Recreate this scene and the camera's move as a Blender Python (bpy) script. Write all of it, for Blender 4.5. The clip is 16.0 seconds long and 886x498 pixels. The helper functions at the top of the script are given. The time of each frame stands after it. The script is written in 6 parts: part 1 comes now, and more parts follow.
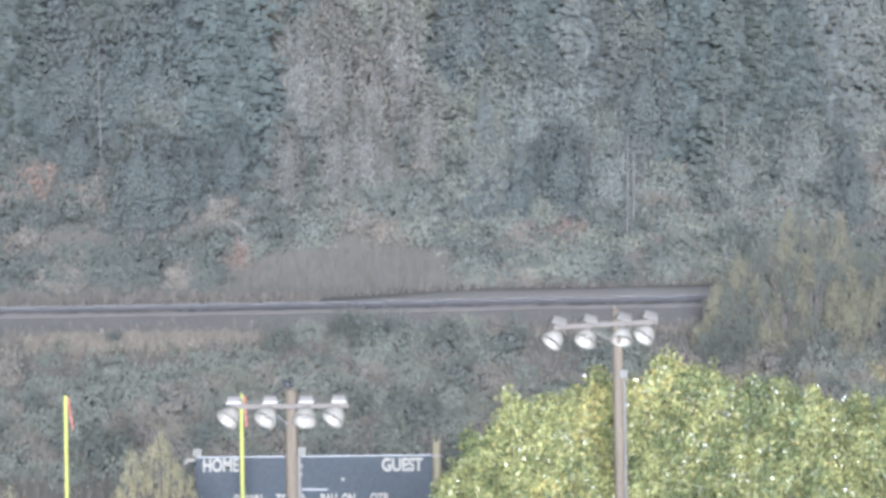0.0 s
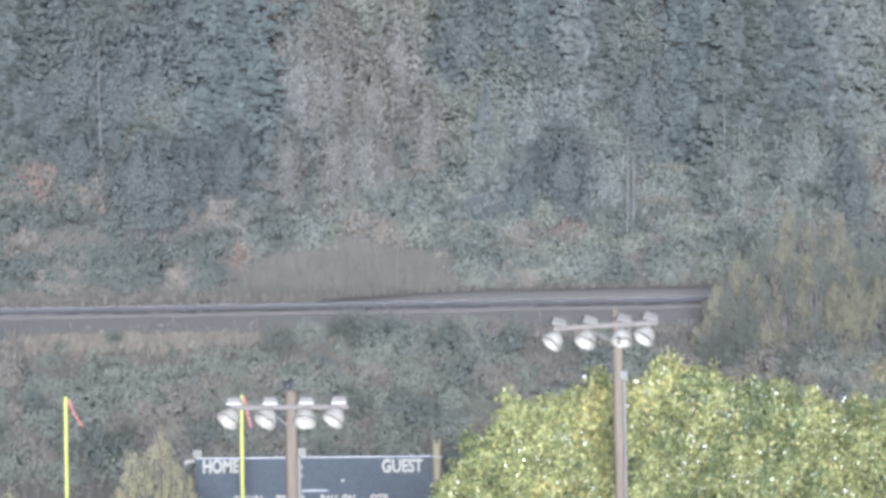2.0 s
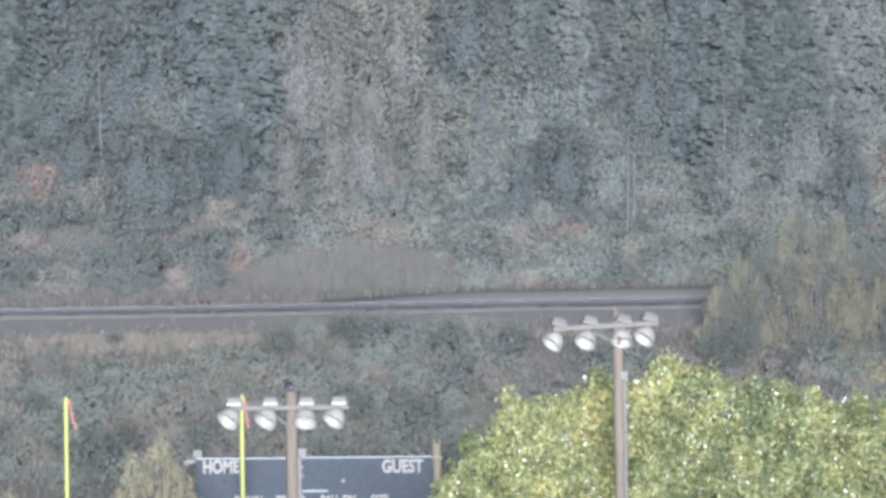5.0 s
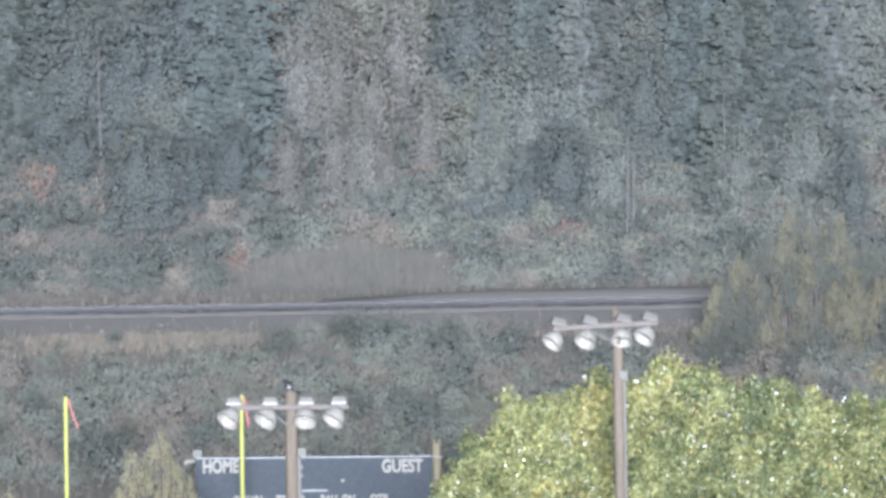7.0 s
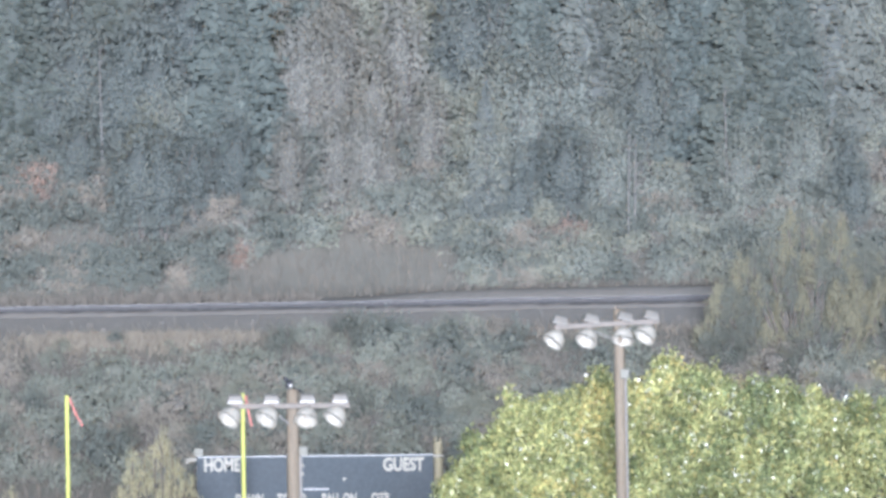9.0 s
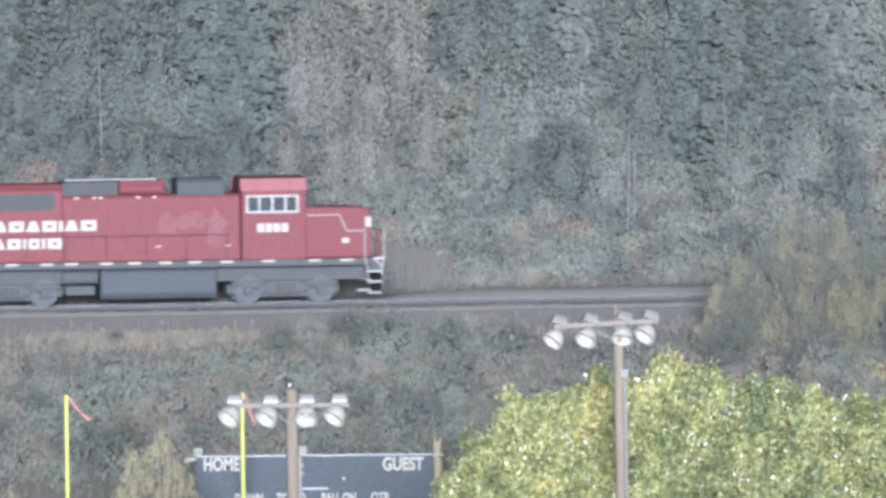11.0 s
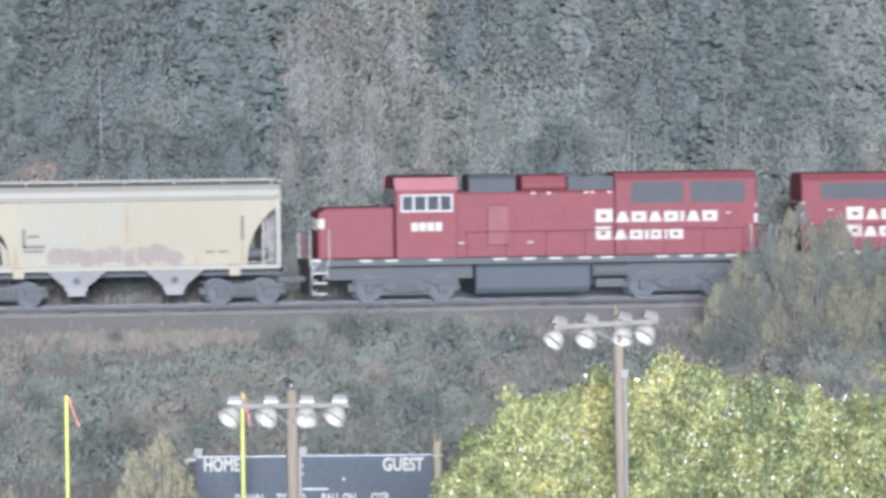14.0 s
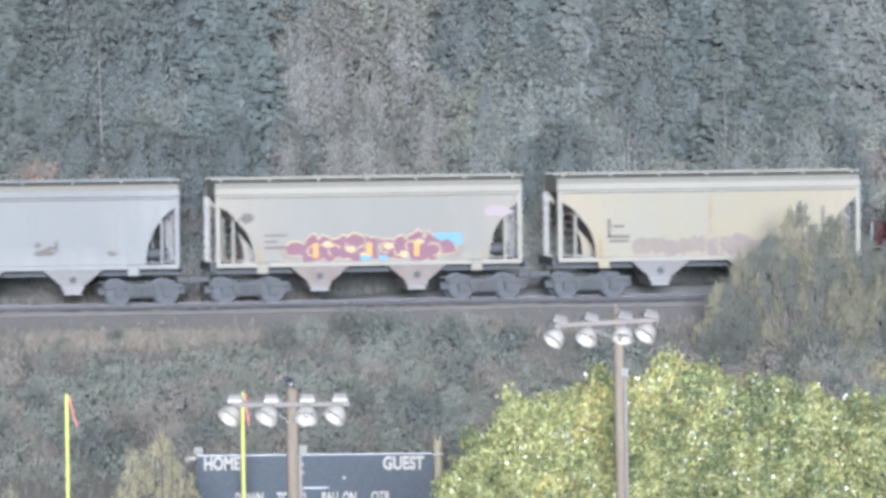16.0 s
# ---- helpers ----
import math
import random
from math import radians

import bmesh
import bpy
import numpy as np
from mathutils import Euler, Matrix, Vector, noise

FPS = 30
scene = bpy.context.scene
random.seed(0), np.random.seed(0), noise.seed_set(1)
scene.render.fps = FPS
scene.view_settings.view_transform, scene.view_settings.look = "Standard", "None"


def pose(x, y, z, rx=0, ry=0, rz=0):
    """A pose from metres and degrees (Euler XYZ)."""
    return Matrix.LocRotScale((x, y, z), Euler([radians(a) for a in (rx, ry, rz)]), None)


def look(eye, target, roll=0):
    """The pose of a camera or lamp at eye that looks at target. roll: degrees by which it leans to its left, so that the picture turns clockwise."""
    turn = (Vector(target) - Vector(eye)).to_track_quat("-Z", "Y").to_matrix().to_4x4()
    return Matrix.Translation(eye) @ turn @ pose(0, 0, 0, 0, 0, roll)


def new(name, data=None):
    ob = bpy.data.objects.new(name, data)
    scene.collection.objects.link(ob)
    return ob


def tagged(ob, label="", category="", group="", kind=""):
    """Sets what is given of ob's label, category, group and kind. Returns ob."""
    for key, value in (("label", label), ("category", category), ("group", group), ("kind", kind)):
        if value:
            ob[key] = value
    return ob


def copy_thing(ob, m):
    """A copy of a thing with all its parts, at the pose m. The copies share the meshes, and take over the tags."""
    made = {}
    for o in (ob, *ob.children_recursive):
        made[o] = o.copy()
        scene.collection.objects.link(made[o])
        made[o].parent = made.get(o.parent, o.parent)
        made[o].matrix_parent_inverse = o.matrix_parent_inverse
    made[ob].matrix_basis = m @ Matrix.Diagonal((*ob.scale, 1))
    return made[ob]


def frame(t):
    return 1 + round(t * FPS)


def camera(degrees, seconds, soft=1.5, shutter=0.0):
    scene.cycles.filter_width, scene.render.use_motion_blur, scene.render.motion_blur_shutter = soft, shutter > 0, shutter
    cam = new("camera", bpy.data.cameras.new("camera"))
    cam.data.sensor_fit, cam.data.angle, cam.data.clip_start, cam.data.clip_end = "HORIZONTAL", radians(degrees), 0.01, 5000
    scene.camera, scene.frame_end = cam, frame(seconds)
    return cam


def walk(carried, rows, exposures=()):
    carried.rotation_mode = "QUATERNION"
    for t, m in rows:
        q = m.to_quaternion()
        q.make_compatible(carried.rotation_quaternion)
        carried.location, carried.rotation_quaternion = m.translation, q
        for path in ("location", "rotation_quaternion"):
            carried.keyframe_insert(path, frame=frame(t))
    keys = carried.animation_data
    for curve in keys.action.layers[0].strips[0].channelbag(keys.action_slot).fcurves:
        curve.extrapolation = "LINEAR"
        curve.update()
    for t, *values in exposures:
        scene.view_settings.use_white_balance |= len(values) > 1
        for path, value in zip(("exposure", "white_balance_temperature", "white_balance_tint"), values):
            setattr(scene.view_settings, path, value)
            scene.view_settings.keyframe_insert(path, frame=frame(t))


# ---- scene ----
# Camera on a slope across the valley, long lens, held by hand
cam = camera(6.322, 16.0, soft=3.5, shutter=0.3)
EYE = Vector((0, 0, 25.5))
UNIT = 1 / 14200.0
DOWN = math.tan(radians(2.0))
SHAKE = [(0, 0, -2), (0.5, 2, -1), (1, 0, 1), (1.5, 2, 2.5), (2, 0, 0), (2.5, 1.5, 2), (3, 0.5, 0), (3.5, 2, -1),
         (4, 0.5, 1), (6.5, 0.5, 0), (7, 0, 0), (7.5, 3.5, -2), (8, 0.5, -2.5), (8.5, 0, 0), (9, 2.3, -2.5),
         (11.5, 1.3, -3.5), (12, 2, 0), (12.5, 3, -2.5), (13, 3, 0.7), (13.5, 0.7, -0.5), (14, 1.5, -2.7),
         (14.5, -0.7, -3), (15, 3, -2), (15.5, 3, -2.3), (16, 2, -5)]
walk(cam, [(t, look(EYE, EYE + Vector((-dx * UNIT, 1, -DOWN + dy * UNIT)), -0.6)) for t, dx, dy in SHAKE],
     [(0, 2.08, 5390, 14), (2, 2.06, 5390, 14), (4, 2.04, 5390, 14), (7, 2.00, 5390, 14), (8, 2.00, 5390, 14), (8.5, 2.13, 5390, 14), (9, 2.14, 5390, 14), (12, 2.10, 5390, 14), (16, 2.12, 5390, 14)])

# ---- daylight: hazy sun from behind the camera ----
SUN_EL, SUN_AZ = radians(5.5), radians(179)
world = bpy.data.worlds.new("sky")
scene.world = world
world.use_nodes = True
wn = world.node_tree.nodes
sky = wn.new("ShaderNodeTexSky")
sky.sky_type = "NISHITA"
sky.sun_disc = False
sky.sun_elevation, sky.sun_rotation = SUN_EL, SUN_AZ
sky.dust_density, sky.air_density = 1.5, 1.6
world.node_tree.links.new(sky.outputs[0], wn["Background"].inputs[0])
wn["Background"].inputs[1].default_value = 0.048
sun_data = bpy.data.lights.new("sun", "SUN")
sun_data.energy, sun_data.angle, sun_data.color = 3.45, radians(8), (1.0, 0.97, 0.93)
sun = new("sun", sun_data)
TO_SUN = Vector((math.sin(SUN_AZ) * math.cos(SUN_EL), math.cos(SUN_AZ) * math.cos(SUN_EL), math.sin(SUN_EL)))
sun.matrix_world = look(TO_SUN * 500, (0, 0, 0))


# ---- materials ----
def nodes_of(name):
    m = bpy.data.materials.new(name)
    m.use_nodes = True
    nt = m.node_tree
    return m, nt, nt.nodes, nt.nodes["Principled BSDF"]


def noise_node(nt, scale, detail=4, coord="Object", stretch=None):
    tc = nt.nodes.new("ShaderNodeTexCoord")
    nz = nt.nodes.new("ShaderNodeTexNoise")
    nz.inputs["Scale"].default_value = scale
    nz.inputs["Detail"].default_value = detail
    if stretch:
        mp = nt.nodes.new("ShaderNodeMapping")
        mp.inputs["Scale"].default_value = stretch
        nt.links.new(tc.outputs[coord], mp.inputs[0])
        nt.links.new(mp.outputs[0], nz.inputs["Vector"])
    else:
        nt.links.new(tc.outputs[coord], nz.inputs["Vector"])
    return nz


def ramp(nt, source, stops):
    r = nt.nodes.new("ShaderNodeValToRGB")
    while len(r.color_ramp.elements) < len(stops):
        r.color_ramp.elements.new(0.5)
    for e, (p, c) in zip(r.color_ramp.elements, stops):
        e.position, e.color = p, (*c, 1)
    nt.links.new(source, r.inputs[0])
    return r


def mix(nt, fac, a, b, how="MIX"):
    m = nt.nodes.new("ShaderNodeMix")
    m.data_type, m.blend_type = "RGBA", how
    for socket, value in ((m.inputs[0], fac), (m.inputs[6], a), (m.inputs[7], b)):
        if hasattr(value, "links"):
            nt.links.new(value, socket)
        else:
            socket.default_value = value if isinstance(value, (int, float)) else (*value, 1)
    return m.outputs[2]


def surface(name, base, stain, grime=None, scale=2.0, fine=25.0, rough=0.6, metal=0.0, bump=0.15, amount=0.5, stretch=None, spec=0.4, grain=0.7, ends=None):
    """Base colour with stains at one scale, grain at another, and fine relief."""
    m, nt, nd, bsdf = nodes_of(name)
    big = noise_node(nt, scale, 5, stretch=stretch)
    small = noise_node(nt, fine, 3)
    r1 = ramp(nt, big.outputs[0], [(0.38, (0, 0, 0)), (0.68, (1, 1, 1))])
    f = nt.nodes.new("ShaderNodeMath")
    f.operation = "MULTIPLY"
    f.inputs[1].default_value = amount
    nt.links.new(r1.outputs[0], f.inputs[0])
    col = mix(nt, f.outputs[0], base, stain)
    r2 = ramp(nt, small.outputs[0], [(0.3, (0.82, 0.82, 0.82)), (0.7, (1.12, 1.12, 1.12))])
    col = mix(nt, grain, col, r2.outputs[0], "MULTIPLY")
    if ends:
        tc = nt.nodes.new("ShaderNodeTexCoord")
        sp = nt.nodes.new("ShaderNodeSeparateXYZ")
        nt.links.new(tc.outputs["Object"], sp.inputs[0])
        ab = nt.nodes.new("ShaderNodeMath")
        ab.operation = "ABSOLUTE"
        nt.links.new(sp.outputs[0], ab.inputs[0])
        far = nt.nodes.new("ShaderNodeMapRange")
        far.inputs[1].default_value, far.inputs[2].default_value = 2.6, 5.4
        nt.links.new(ab.outputs[0], far.inputs[0])
        low = nt.nodes.new("ShaderNodeMapRange")
        low.inputs[1].default_value, low.inputs[2].default_value = 2.3, 1.4
        nt.links.new(sp.outputs[2], low.inputs[0])
        top = nt.nodes.new("ShaderNodeMath")
        top.operation = "MAXIMUM"
        nt.links.new(far.outputs[0], top.inputs[0])
        nt.links.new(low.outputs[0], top.inputs[1])
        streak = noise_node(nt, 1.6, 4, stretch=(1.6, 1, 0.3))
        sr = ramp(nt, streak.outputs[0], [(0.3, (0.25, 0.25, 0.25)), (0.65, (1, 1, 1))])
        both = nt.nodes.new("ShaderNodeMath")
        both.operation = "MULTIPLY"
        nt.links.new(top.outputs[0], both.inputs[0])
        nt.links.new(sr.outputs[0], both.inputs[1])
        col = mix(nt, both.outputs[0], col, ends)
    if grime:
        r3 = ramp(nt, small.outputs[0], [(0.55, (0, 0, 0)), (0.75, (1, 1, 1))])
        col = mix(nt, r3.outputs[0], col, grime)
    nt.links.new(col, bsdf.inputs["Base Color"])
    bsdf.inputs["Roughness"].default_value = rough
    bsdf.inputs["Metallic"].default_value = metal
    bsdf.inputs["Specular IOR Level"].default_value = spec
    if bump:
        b = nt.nodes.new("ShaderNodeBump")
        b.inputs["Strength"].default_value = bump
        b.inputs["Distance"].default_value = 0.02
        nt.links.new(small.outputs[0], b.inputs["Height"])
        nt.links.new(b.outputs[0], bsdf.inputs["Normal"])
    return m


# Solid filler for crown gaps; its darkened leaf tint stands in for shaded foliage.
FILLERS = {}


def filler_of(leaf, middle):
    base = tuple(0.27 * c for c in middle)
    FILLERS[leaf] = surface(leaf.name + "_inner_twigs", base, tuple(1.12 * c for c in base), scale=2.2, fine=14, rough=0.95, spec=0.05, bump=0.1, amount=0.6)


def leafy(name, dark, middle, light, rough=0.55, through_light=0.3, spread=0.35, gloss=0.4, mottle=(0.93, 0.98)):
    """Foliage: colour varies from leaf to leaf and from plant to plant, some light passes through."""
    m, nt, nd, bsdf = nodes_of(name)
    geo = nt.nodes.new("ShaderNodeNewGeometry")
    r = ramp(nt, geo.outputs["Random Per Island"], [(0.0, dark), (0.5, middle), (1.0, light)])
    info = nt.nodes.new("ShaderNodeObjectInfo")
    lo, hi = 1 - spread, 1 + spread
    r2 = ramp(nt, info.outputs["Random"], [(0.0, (lo, lo, lo)), (0.5, (1.0, 0.97, 0.92)), (1.0, (hi * 0.96, hi * 0.97, hi * 0.98))])
    col = mix(nt, 1.0, r.outputs[0], r2.outputs[0], "MULTIPLY")
    for size, low in zip((1.3, 5.5), mottle):
        mottle = ramp(nt, noise_node(nt, size, 4).outputs[0], [(0.36, (low, low, low)), (0.64, (2 - low, 2 - low, 2 - low))])
        col = mix(nt, 1.0, col, mottle.outputs[0], "MULTIPLY")
    nt.links.new(col, bsdf.inputs["Base Color"])
    bsdf.inputs["Roughness"].default_value = rough
    bsdf.inputs["Specular IOR Level"].default_value = gloss
    tr = nt.nodes.new("ShaderNodeBsdfTranslucent")
    nt.links.new(col, tr.inputs[0])
    mx = nt.nodes.new("ShaderNodeMixShader")
    mx.inputs[0].default_value = through_light
    nt.links.new(bsdf.outputs[0], mx.inputs[1])
    nt.links.new(tr.outputs[0], mx.inputs[2])
    nt.links.new(mx.outputs[0], nd["Material Output"].inputs[0])
    filler_of(m, middle)
    return m


M_RED = surface("loco_red_paint", (0.091, 0.0275, 0.0315), (0.086, 0.031, 0.035), scale=0.7, fine=9, rough=0.5, bump=0.04, amount=0.6, spec=0.08)
# Lighter red for the cab roof slope: light from above put into colour.
M_REDROOF = surface("loco_faded_red", (0.170, 0.076, 0.083), (0.148, 0.064, 0.071), scale=0.9, fine=9, rough=0.5, bump=0.04, spec=0.08)
M_SCUFF = surface("scuffed_red_paint", (0.100, 0.039, 0.045), (0.108, 0.050, 0.055), scale=1.6, fine=7, rough=0.55, bump=0.05, amount=0.9, spec=0.08)
M_BLACK = surface("underframe_black", (0.047, 0.051, 0.053), (0.054, 0.056, 0.057), scale=1.2, fine=12, rough=0.7, bump=0.1, spec=0.08)
M_GRILLE = surface("radiator_grille", (0.037, 0.040, 0.043), (0.046, 0.047, 0.050), scale=3, fine=20, rough=0.6, bump=0.1, spec=0.08)
M_TANK = surface("fuel_tank_dark", (0.035, 0.042, 0.048), (0.042, 0.047, 0.053), scale=1.1, fine=14, rough=0.55, bump=0.06, spec=0.08)
M_WHITE = surface("white_marking", (0.172, 0.166, 0.141), (0.136, 0.129, 0.108), scale=4, fine=30, rough=0.5, bump=0.02, amount=0.4)
M_RAILING = surface("pale_railing_paint", (0.175, 0.171, 0.164), (0.128, 0.125, 0.119), scale=4, fine=30, rough=0.5, bump=0.02)
M_GLASS = surface("dark_window_glass", (0.03, 0.035, 0.04), (0.05, 0.055, 0.06), scale=1, fine=5, rough=0.08, bump=0.0, spec=0.8)
M_STEEL = surface("wheel_steel", (0.047, 0.053, 0.059), (0.061, 0.062, 0.064), scale=3, fine=20, rough=0.5, metal=0.0, bump=0.05, spec=0.08)
M_RAIL = surface("rail_steel", (0.036, 0.037, 0.040), (0.046, 0.044, 0.044), scale=2, fine=12, rough=0.55, metal=0.0, bump=0.05, spec=0.1)
M_RAILTOP = surface("polished_rail_head", (0.148, 0.148, 0.153), (0.117, 0.117, 0.117), scale=2, fine=12, rough=0.45, metal=0.5, bump=0.02)
M_TIE = surface("creosoted_tie", (0.075, 0.075, 0.076), (0.095, 0.093, 0.092), scale=3, fine=20, rough=0.85, bump=0.3)
M_HOP_TAN = surface("hopper_rust_stained_cream", (0.106, 0.103, 0.079), (0.113, 0.100, 0.058), scale=0.45, fine=6, rough=0.6, bump=0.04, amount=0.9, ends=(0.130, 0.113, 0.076), grain=0.2, stretch=(1, 1, 0.35))
M_HOP_WHITE = surface("hopper_chalky_white", (0.085, 0.086, 0.075), (0.077, 0.076, 0.064), scale=0.5, fine=6, rough=0.6, bump=0.04, amount=0.5, ends=(0.110, 0.100, 0.076), grain=0.2, stretch=(1, 1, 0.35))
M_HOP_TRIM = surface("hopper_trim_off_white", (0.122, 0.118, 0.097), (0.103, 0.099, 0.081), scale=0.8, fine=8, rough=0.6, bump=0.03, amount=0.5, grain=0.3)
M_HOP_GREY = surface("hopper_pale_grey", (0.076, 0.083, 0.080), (0.069, 0.073, 0.070), scale=0.5, fine=6, rough=0.6, bump=0.04, amount=0.5, ends=(0.102, 0.105, 0.102), grain=0.2, stretch=(1, 1, 0.35))
# Shadow in the end recesses is put into this darker colour; rungs share it.
M_HOP_DARK = surface("hopper_dull_steel", (0.098, 0.093, 0.093), (0.132, 0.108, 0.088), scale=1.2, fine=10, rough=0.7, bump=0.06)
M_HOP_ROOF = surface("hopper_roof_dusty", (0.118, 0.116, 0.098), (0.130, 0.126, 0.104), scale=1.4, fine=9, rough=0.7, bump=0.05, amount=0.6, stretch=(1, 3, 1))
M_RUST = surface("rust_streak", (0.135, 0.098, 0.052), (0.128, 0.106, 0.08), scale=1.6, fine=9, rough=0.8, bump=0.02, amount=0.8)
M_BAY = surface("hopper_bay_grey", (0.090, 0.091, 0.090), (0.077, 0.071, 0.064), scale=1.2, fine=10, rough=0.6, bump=0.05)
M_BROWNBAY = surface("brown_stained_bay", (0.1, 0.088, 0.08), (0.086, 0.068, 0.06), scale=1.5, fine=10, rough=0.7, bump=0.04, amount=0.8)
M_STENCIL = surface("faded_black_stencil", (0.046, 0.041, 0.037), (0.066, 0.058, 0.050), scale=5, fine=30, rough=0.7, bump=0.0)
M_RUSTPAINT = surface("faded_mauve_paint", (0.094, 0.080, 0.070), (0.106, 0.090, 0.072), scale=2.5, fine=14, rough=0.7, bump=0.0, amount=0.9)
M_PURPLE = surface("purple_spray_paint", (0.068, 0.022, 0.037), (0.082, 0.037, 0.049), scale=2.5, fine=12, rough=0.6, bump=0.0)
M_YELLOWSPRAY = surface("yellow_spray_paint", (0.2, 0.158, 0.07), (0.185, 0.16, 0.1), scale=3, fine=14, rough=0.6, bump=0.0)
M_ORANGE = surface("orange_spray_paint", (0.276, 0.125, 0.009), (0.276, 0.161, 0.022), scale=3, fine=14, rough=0.6, bump=0.0)
M_BLUESPRAY = surface("sky_blue_spray_paint", (0.044, 0.124, 0.172), (0.062, 0.131, 0.172), scale=3, fine=14, rough=0.6, bump=0.0)
M_PINK = surface("faint_pink_spray_paint", (0.132, 0.108, 0.114), (0.13, 0.118, 0.116), scale=3, fine=14, rough=0.6, bump=0.0)
M_POLE = surface("weathered_pole_wood", (0.146, 0.124, 0.096), (0.104, 0.088, 0.068), scale=2.2, fine=18, rough=0.85, bump=0.4, amount=0.7, stretch=(6, 6, 0.5))
M_ARM = surface("weathered_crossarm", (0.136, 0.125, 0.114), (0.104, 0.095, 0.086), scale=3, fine=20, rough=0.8, bump=0.2)
M_LAMPSHELL = surface("spun_aluminium_reflector", (0.286, 0.279, 0.252), (0.220, 0.210, 0.185), scale=3, fine=8, rough=0.5, metal=0.1, bump=0.02, amount=0.5)
M_LENS = surface("floodlight_lens", (0.277, 0.267, 0.237), (0.220, 0.210, 0.186), scale=3, fine=8, rough=0.5, metal=0.0, bump=0.0)
M_BOX = surface("dull_painted_box", (0.112, 0.114, 0.098), (0.094, 0.095, 0.083), scale=4, fine=14, rough=0.6, bump=0.03)
M_BALLAST = surface("galvanised_ballast_box", (0.146, 0.142, 0.132), (0.108, 0.106, 0.100), scale=4, fine=14, rough=0.45, metal=0.2, bump=0.04)
M_GOAL = surface("yellow_goal_paint", (0.337, 0.360, 0.093), (0.288, 0.302, 0.086), scale=2, fine=12, rough=0.4, bump=0.02)
M_RIBBON = surface("orange_red_ribbon", (0.42, 0.12, 0.105), (0.4, 0.16, 0.14), scale=8, fine=30, rough=0.7, bump=0.0)
M_BOARD = surface("scoreboard_slate_blue", (0.036, 0.045, 0.054), (0.042, 0.050, 0.058), scale=0.8, fine=9, rough=0.5, bump=0.02, spec=0.08)
M_BOARDTRIM = surface("scoreboard_grey_trim", (0.188, 0.197, 0.206), (0.152, 0.157, 0.162), scale=2, fine=12, rough=0.5, metal=0.2, bump=0.02)
M_BARK = surface("grey_brown_bark", (0.085, 0.078, 0.072), (0.06, 0.055, 0.052), scale=5, fine=30, rough=0.9, bump=0.5, stretch=(3, 3, 0.6), spec=0.08)
M_PALEBARK = surface("pale_birch_bark", (0.130, 0.130, 0.126), (0.087, 0.084, 0.082), scale=4, fine=20, rough=0.8, bump=0.2, stretch=(1, 1, 3), spec=0.08)
M_PALEWEED = surface("dried_stalk", (0.24, 0.22, 0.19), (0.19, 0.17, 0.15), scale=6, fine=30, rough=0.9, bump=0.1)
M_STONE = surface("pale_stone", (0.180, 0.176, 0.169), (0.135, 0.131, 0.128), scale=8, fine=30, rough=0.9, bump=0.3)
L_POPLAR = leafy("poplar_leaves", (0.119, 0.142, 0.067), (0.226, 0.245, 0.106), (0.358, 0.358, 0.159), rough=0.32, through_light=0.33, spread=0.08, gloss=0.4, mottle=(0.8, 0.56))
# Darker, greener copy of the poplar leaf: crown shade put into the colour.
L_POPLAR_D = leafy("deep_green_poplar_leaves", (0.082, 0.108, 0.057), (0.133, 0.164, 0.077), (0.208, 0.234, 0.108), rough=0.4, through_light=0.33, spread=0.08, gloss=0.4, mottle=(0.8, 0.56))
# Pale scattered leaves: the crown's sun sparkle is put into their colour.
L_POPLAR_W = leafy("silvery_poplar_undersides", (0.216, 0.245, 0.137), (0.245, 0.266, 0.158), (0.288, 0.302, 0.194), rough=0.4, through_light=0.3, spread=0.08, gloss=0.1)
L_POPLAR_Y = leafy("turning_poplar_leaves", (0.307, 0.291, 0.122), (0.361, 0.326, 0.132), (0.415, 0.360, 0.152), rough=0.4, through_light=0.4, spread=0.08, gloss=0.3, mottle=(0.8, 0.56))
L_WILLOW = leafy("dark_willow_leaves", (0.158, 0.174, 0.162), (0.169, 0.186, 0.169), (0.184, 0.198, 0.179), rough=0.8, through_light=0.64, spread=0.12, gloss=0.1)
L_SAGE = leafy("dusty_olive_leaves", (0.193, 0.190, 0.123), (0.258, 0.248, 0.166), (0.311, 0.293, 0.199), rough=0.7, through_light=0.4, spread=0.1, gloss=0.1)
L_GOLDEN = leafy("golden_willow_leaves", (0.212, 0.214, 0.168), (0.236, 0.235, 0.178), (0.268, 0.262, 0.198), rough=0.8, through_light=0.64, spread=0.1, gloss=0.1)
L_BANK = leafy("dull_sage_brush", (0.260, 0.279, 0.244), (0.275, 0.291, 0.254), (0.290, 0.306, 0.262), rough=0.8, through_light=0.64, spread=0.1, gloss=0.1)
# Hillside leaf colours are lifted and greyed to stand in for haze.
L_SPRUCE = leafy("blue_green_needles", (0.166, 0.194, 0.184), (0.174, 0.201, 0.191), (0.183, 0.211, 0.198), rough=0.8, through_light=0.64, spread=0.08, gloss=0.1)
L_SPRUCE_G = leafy("grey_green_needles", (0.210, 0.234, 0.227), (0.219, 0.243, 0.237), (0.228, 0.254, 0.243), rough=0.8, through_light=0.64, spread=0.08, gloss=0.1)
L_BUSH = leafy("grey_green_bush_leaves", (0.231, 0.254, 0.235), (0.240, 0.263, 0.244), (0.251, 0.271, 0.251), rough=0.8, through_light=0.64, spread=0.1, gloss=0.1)
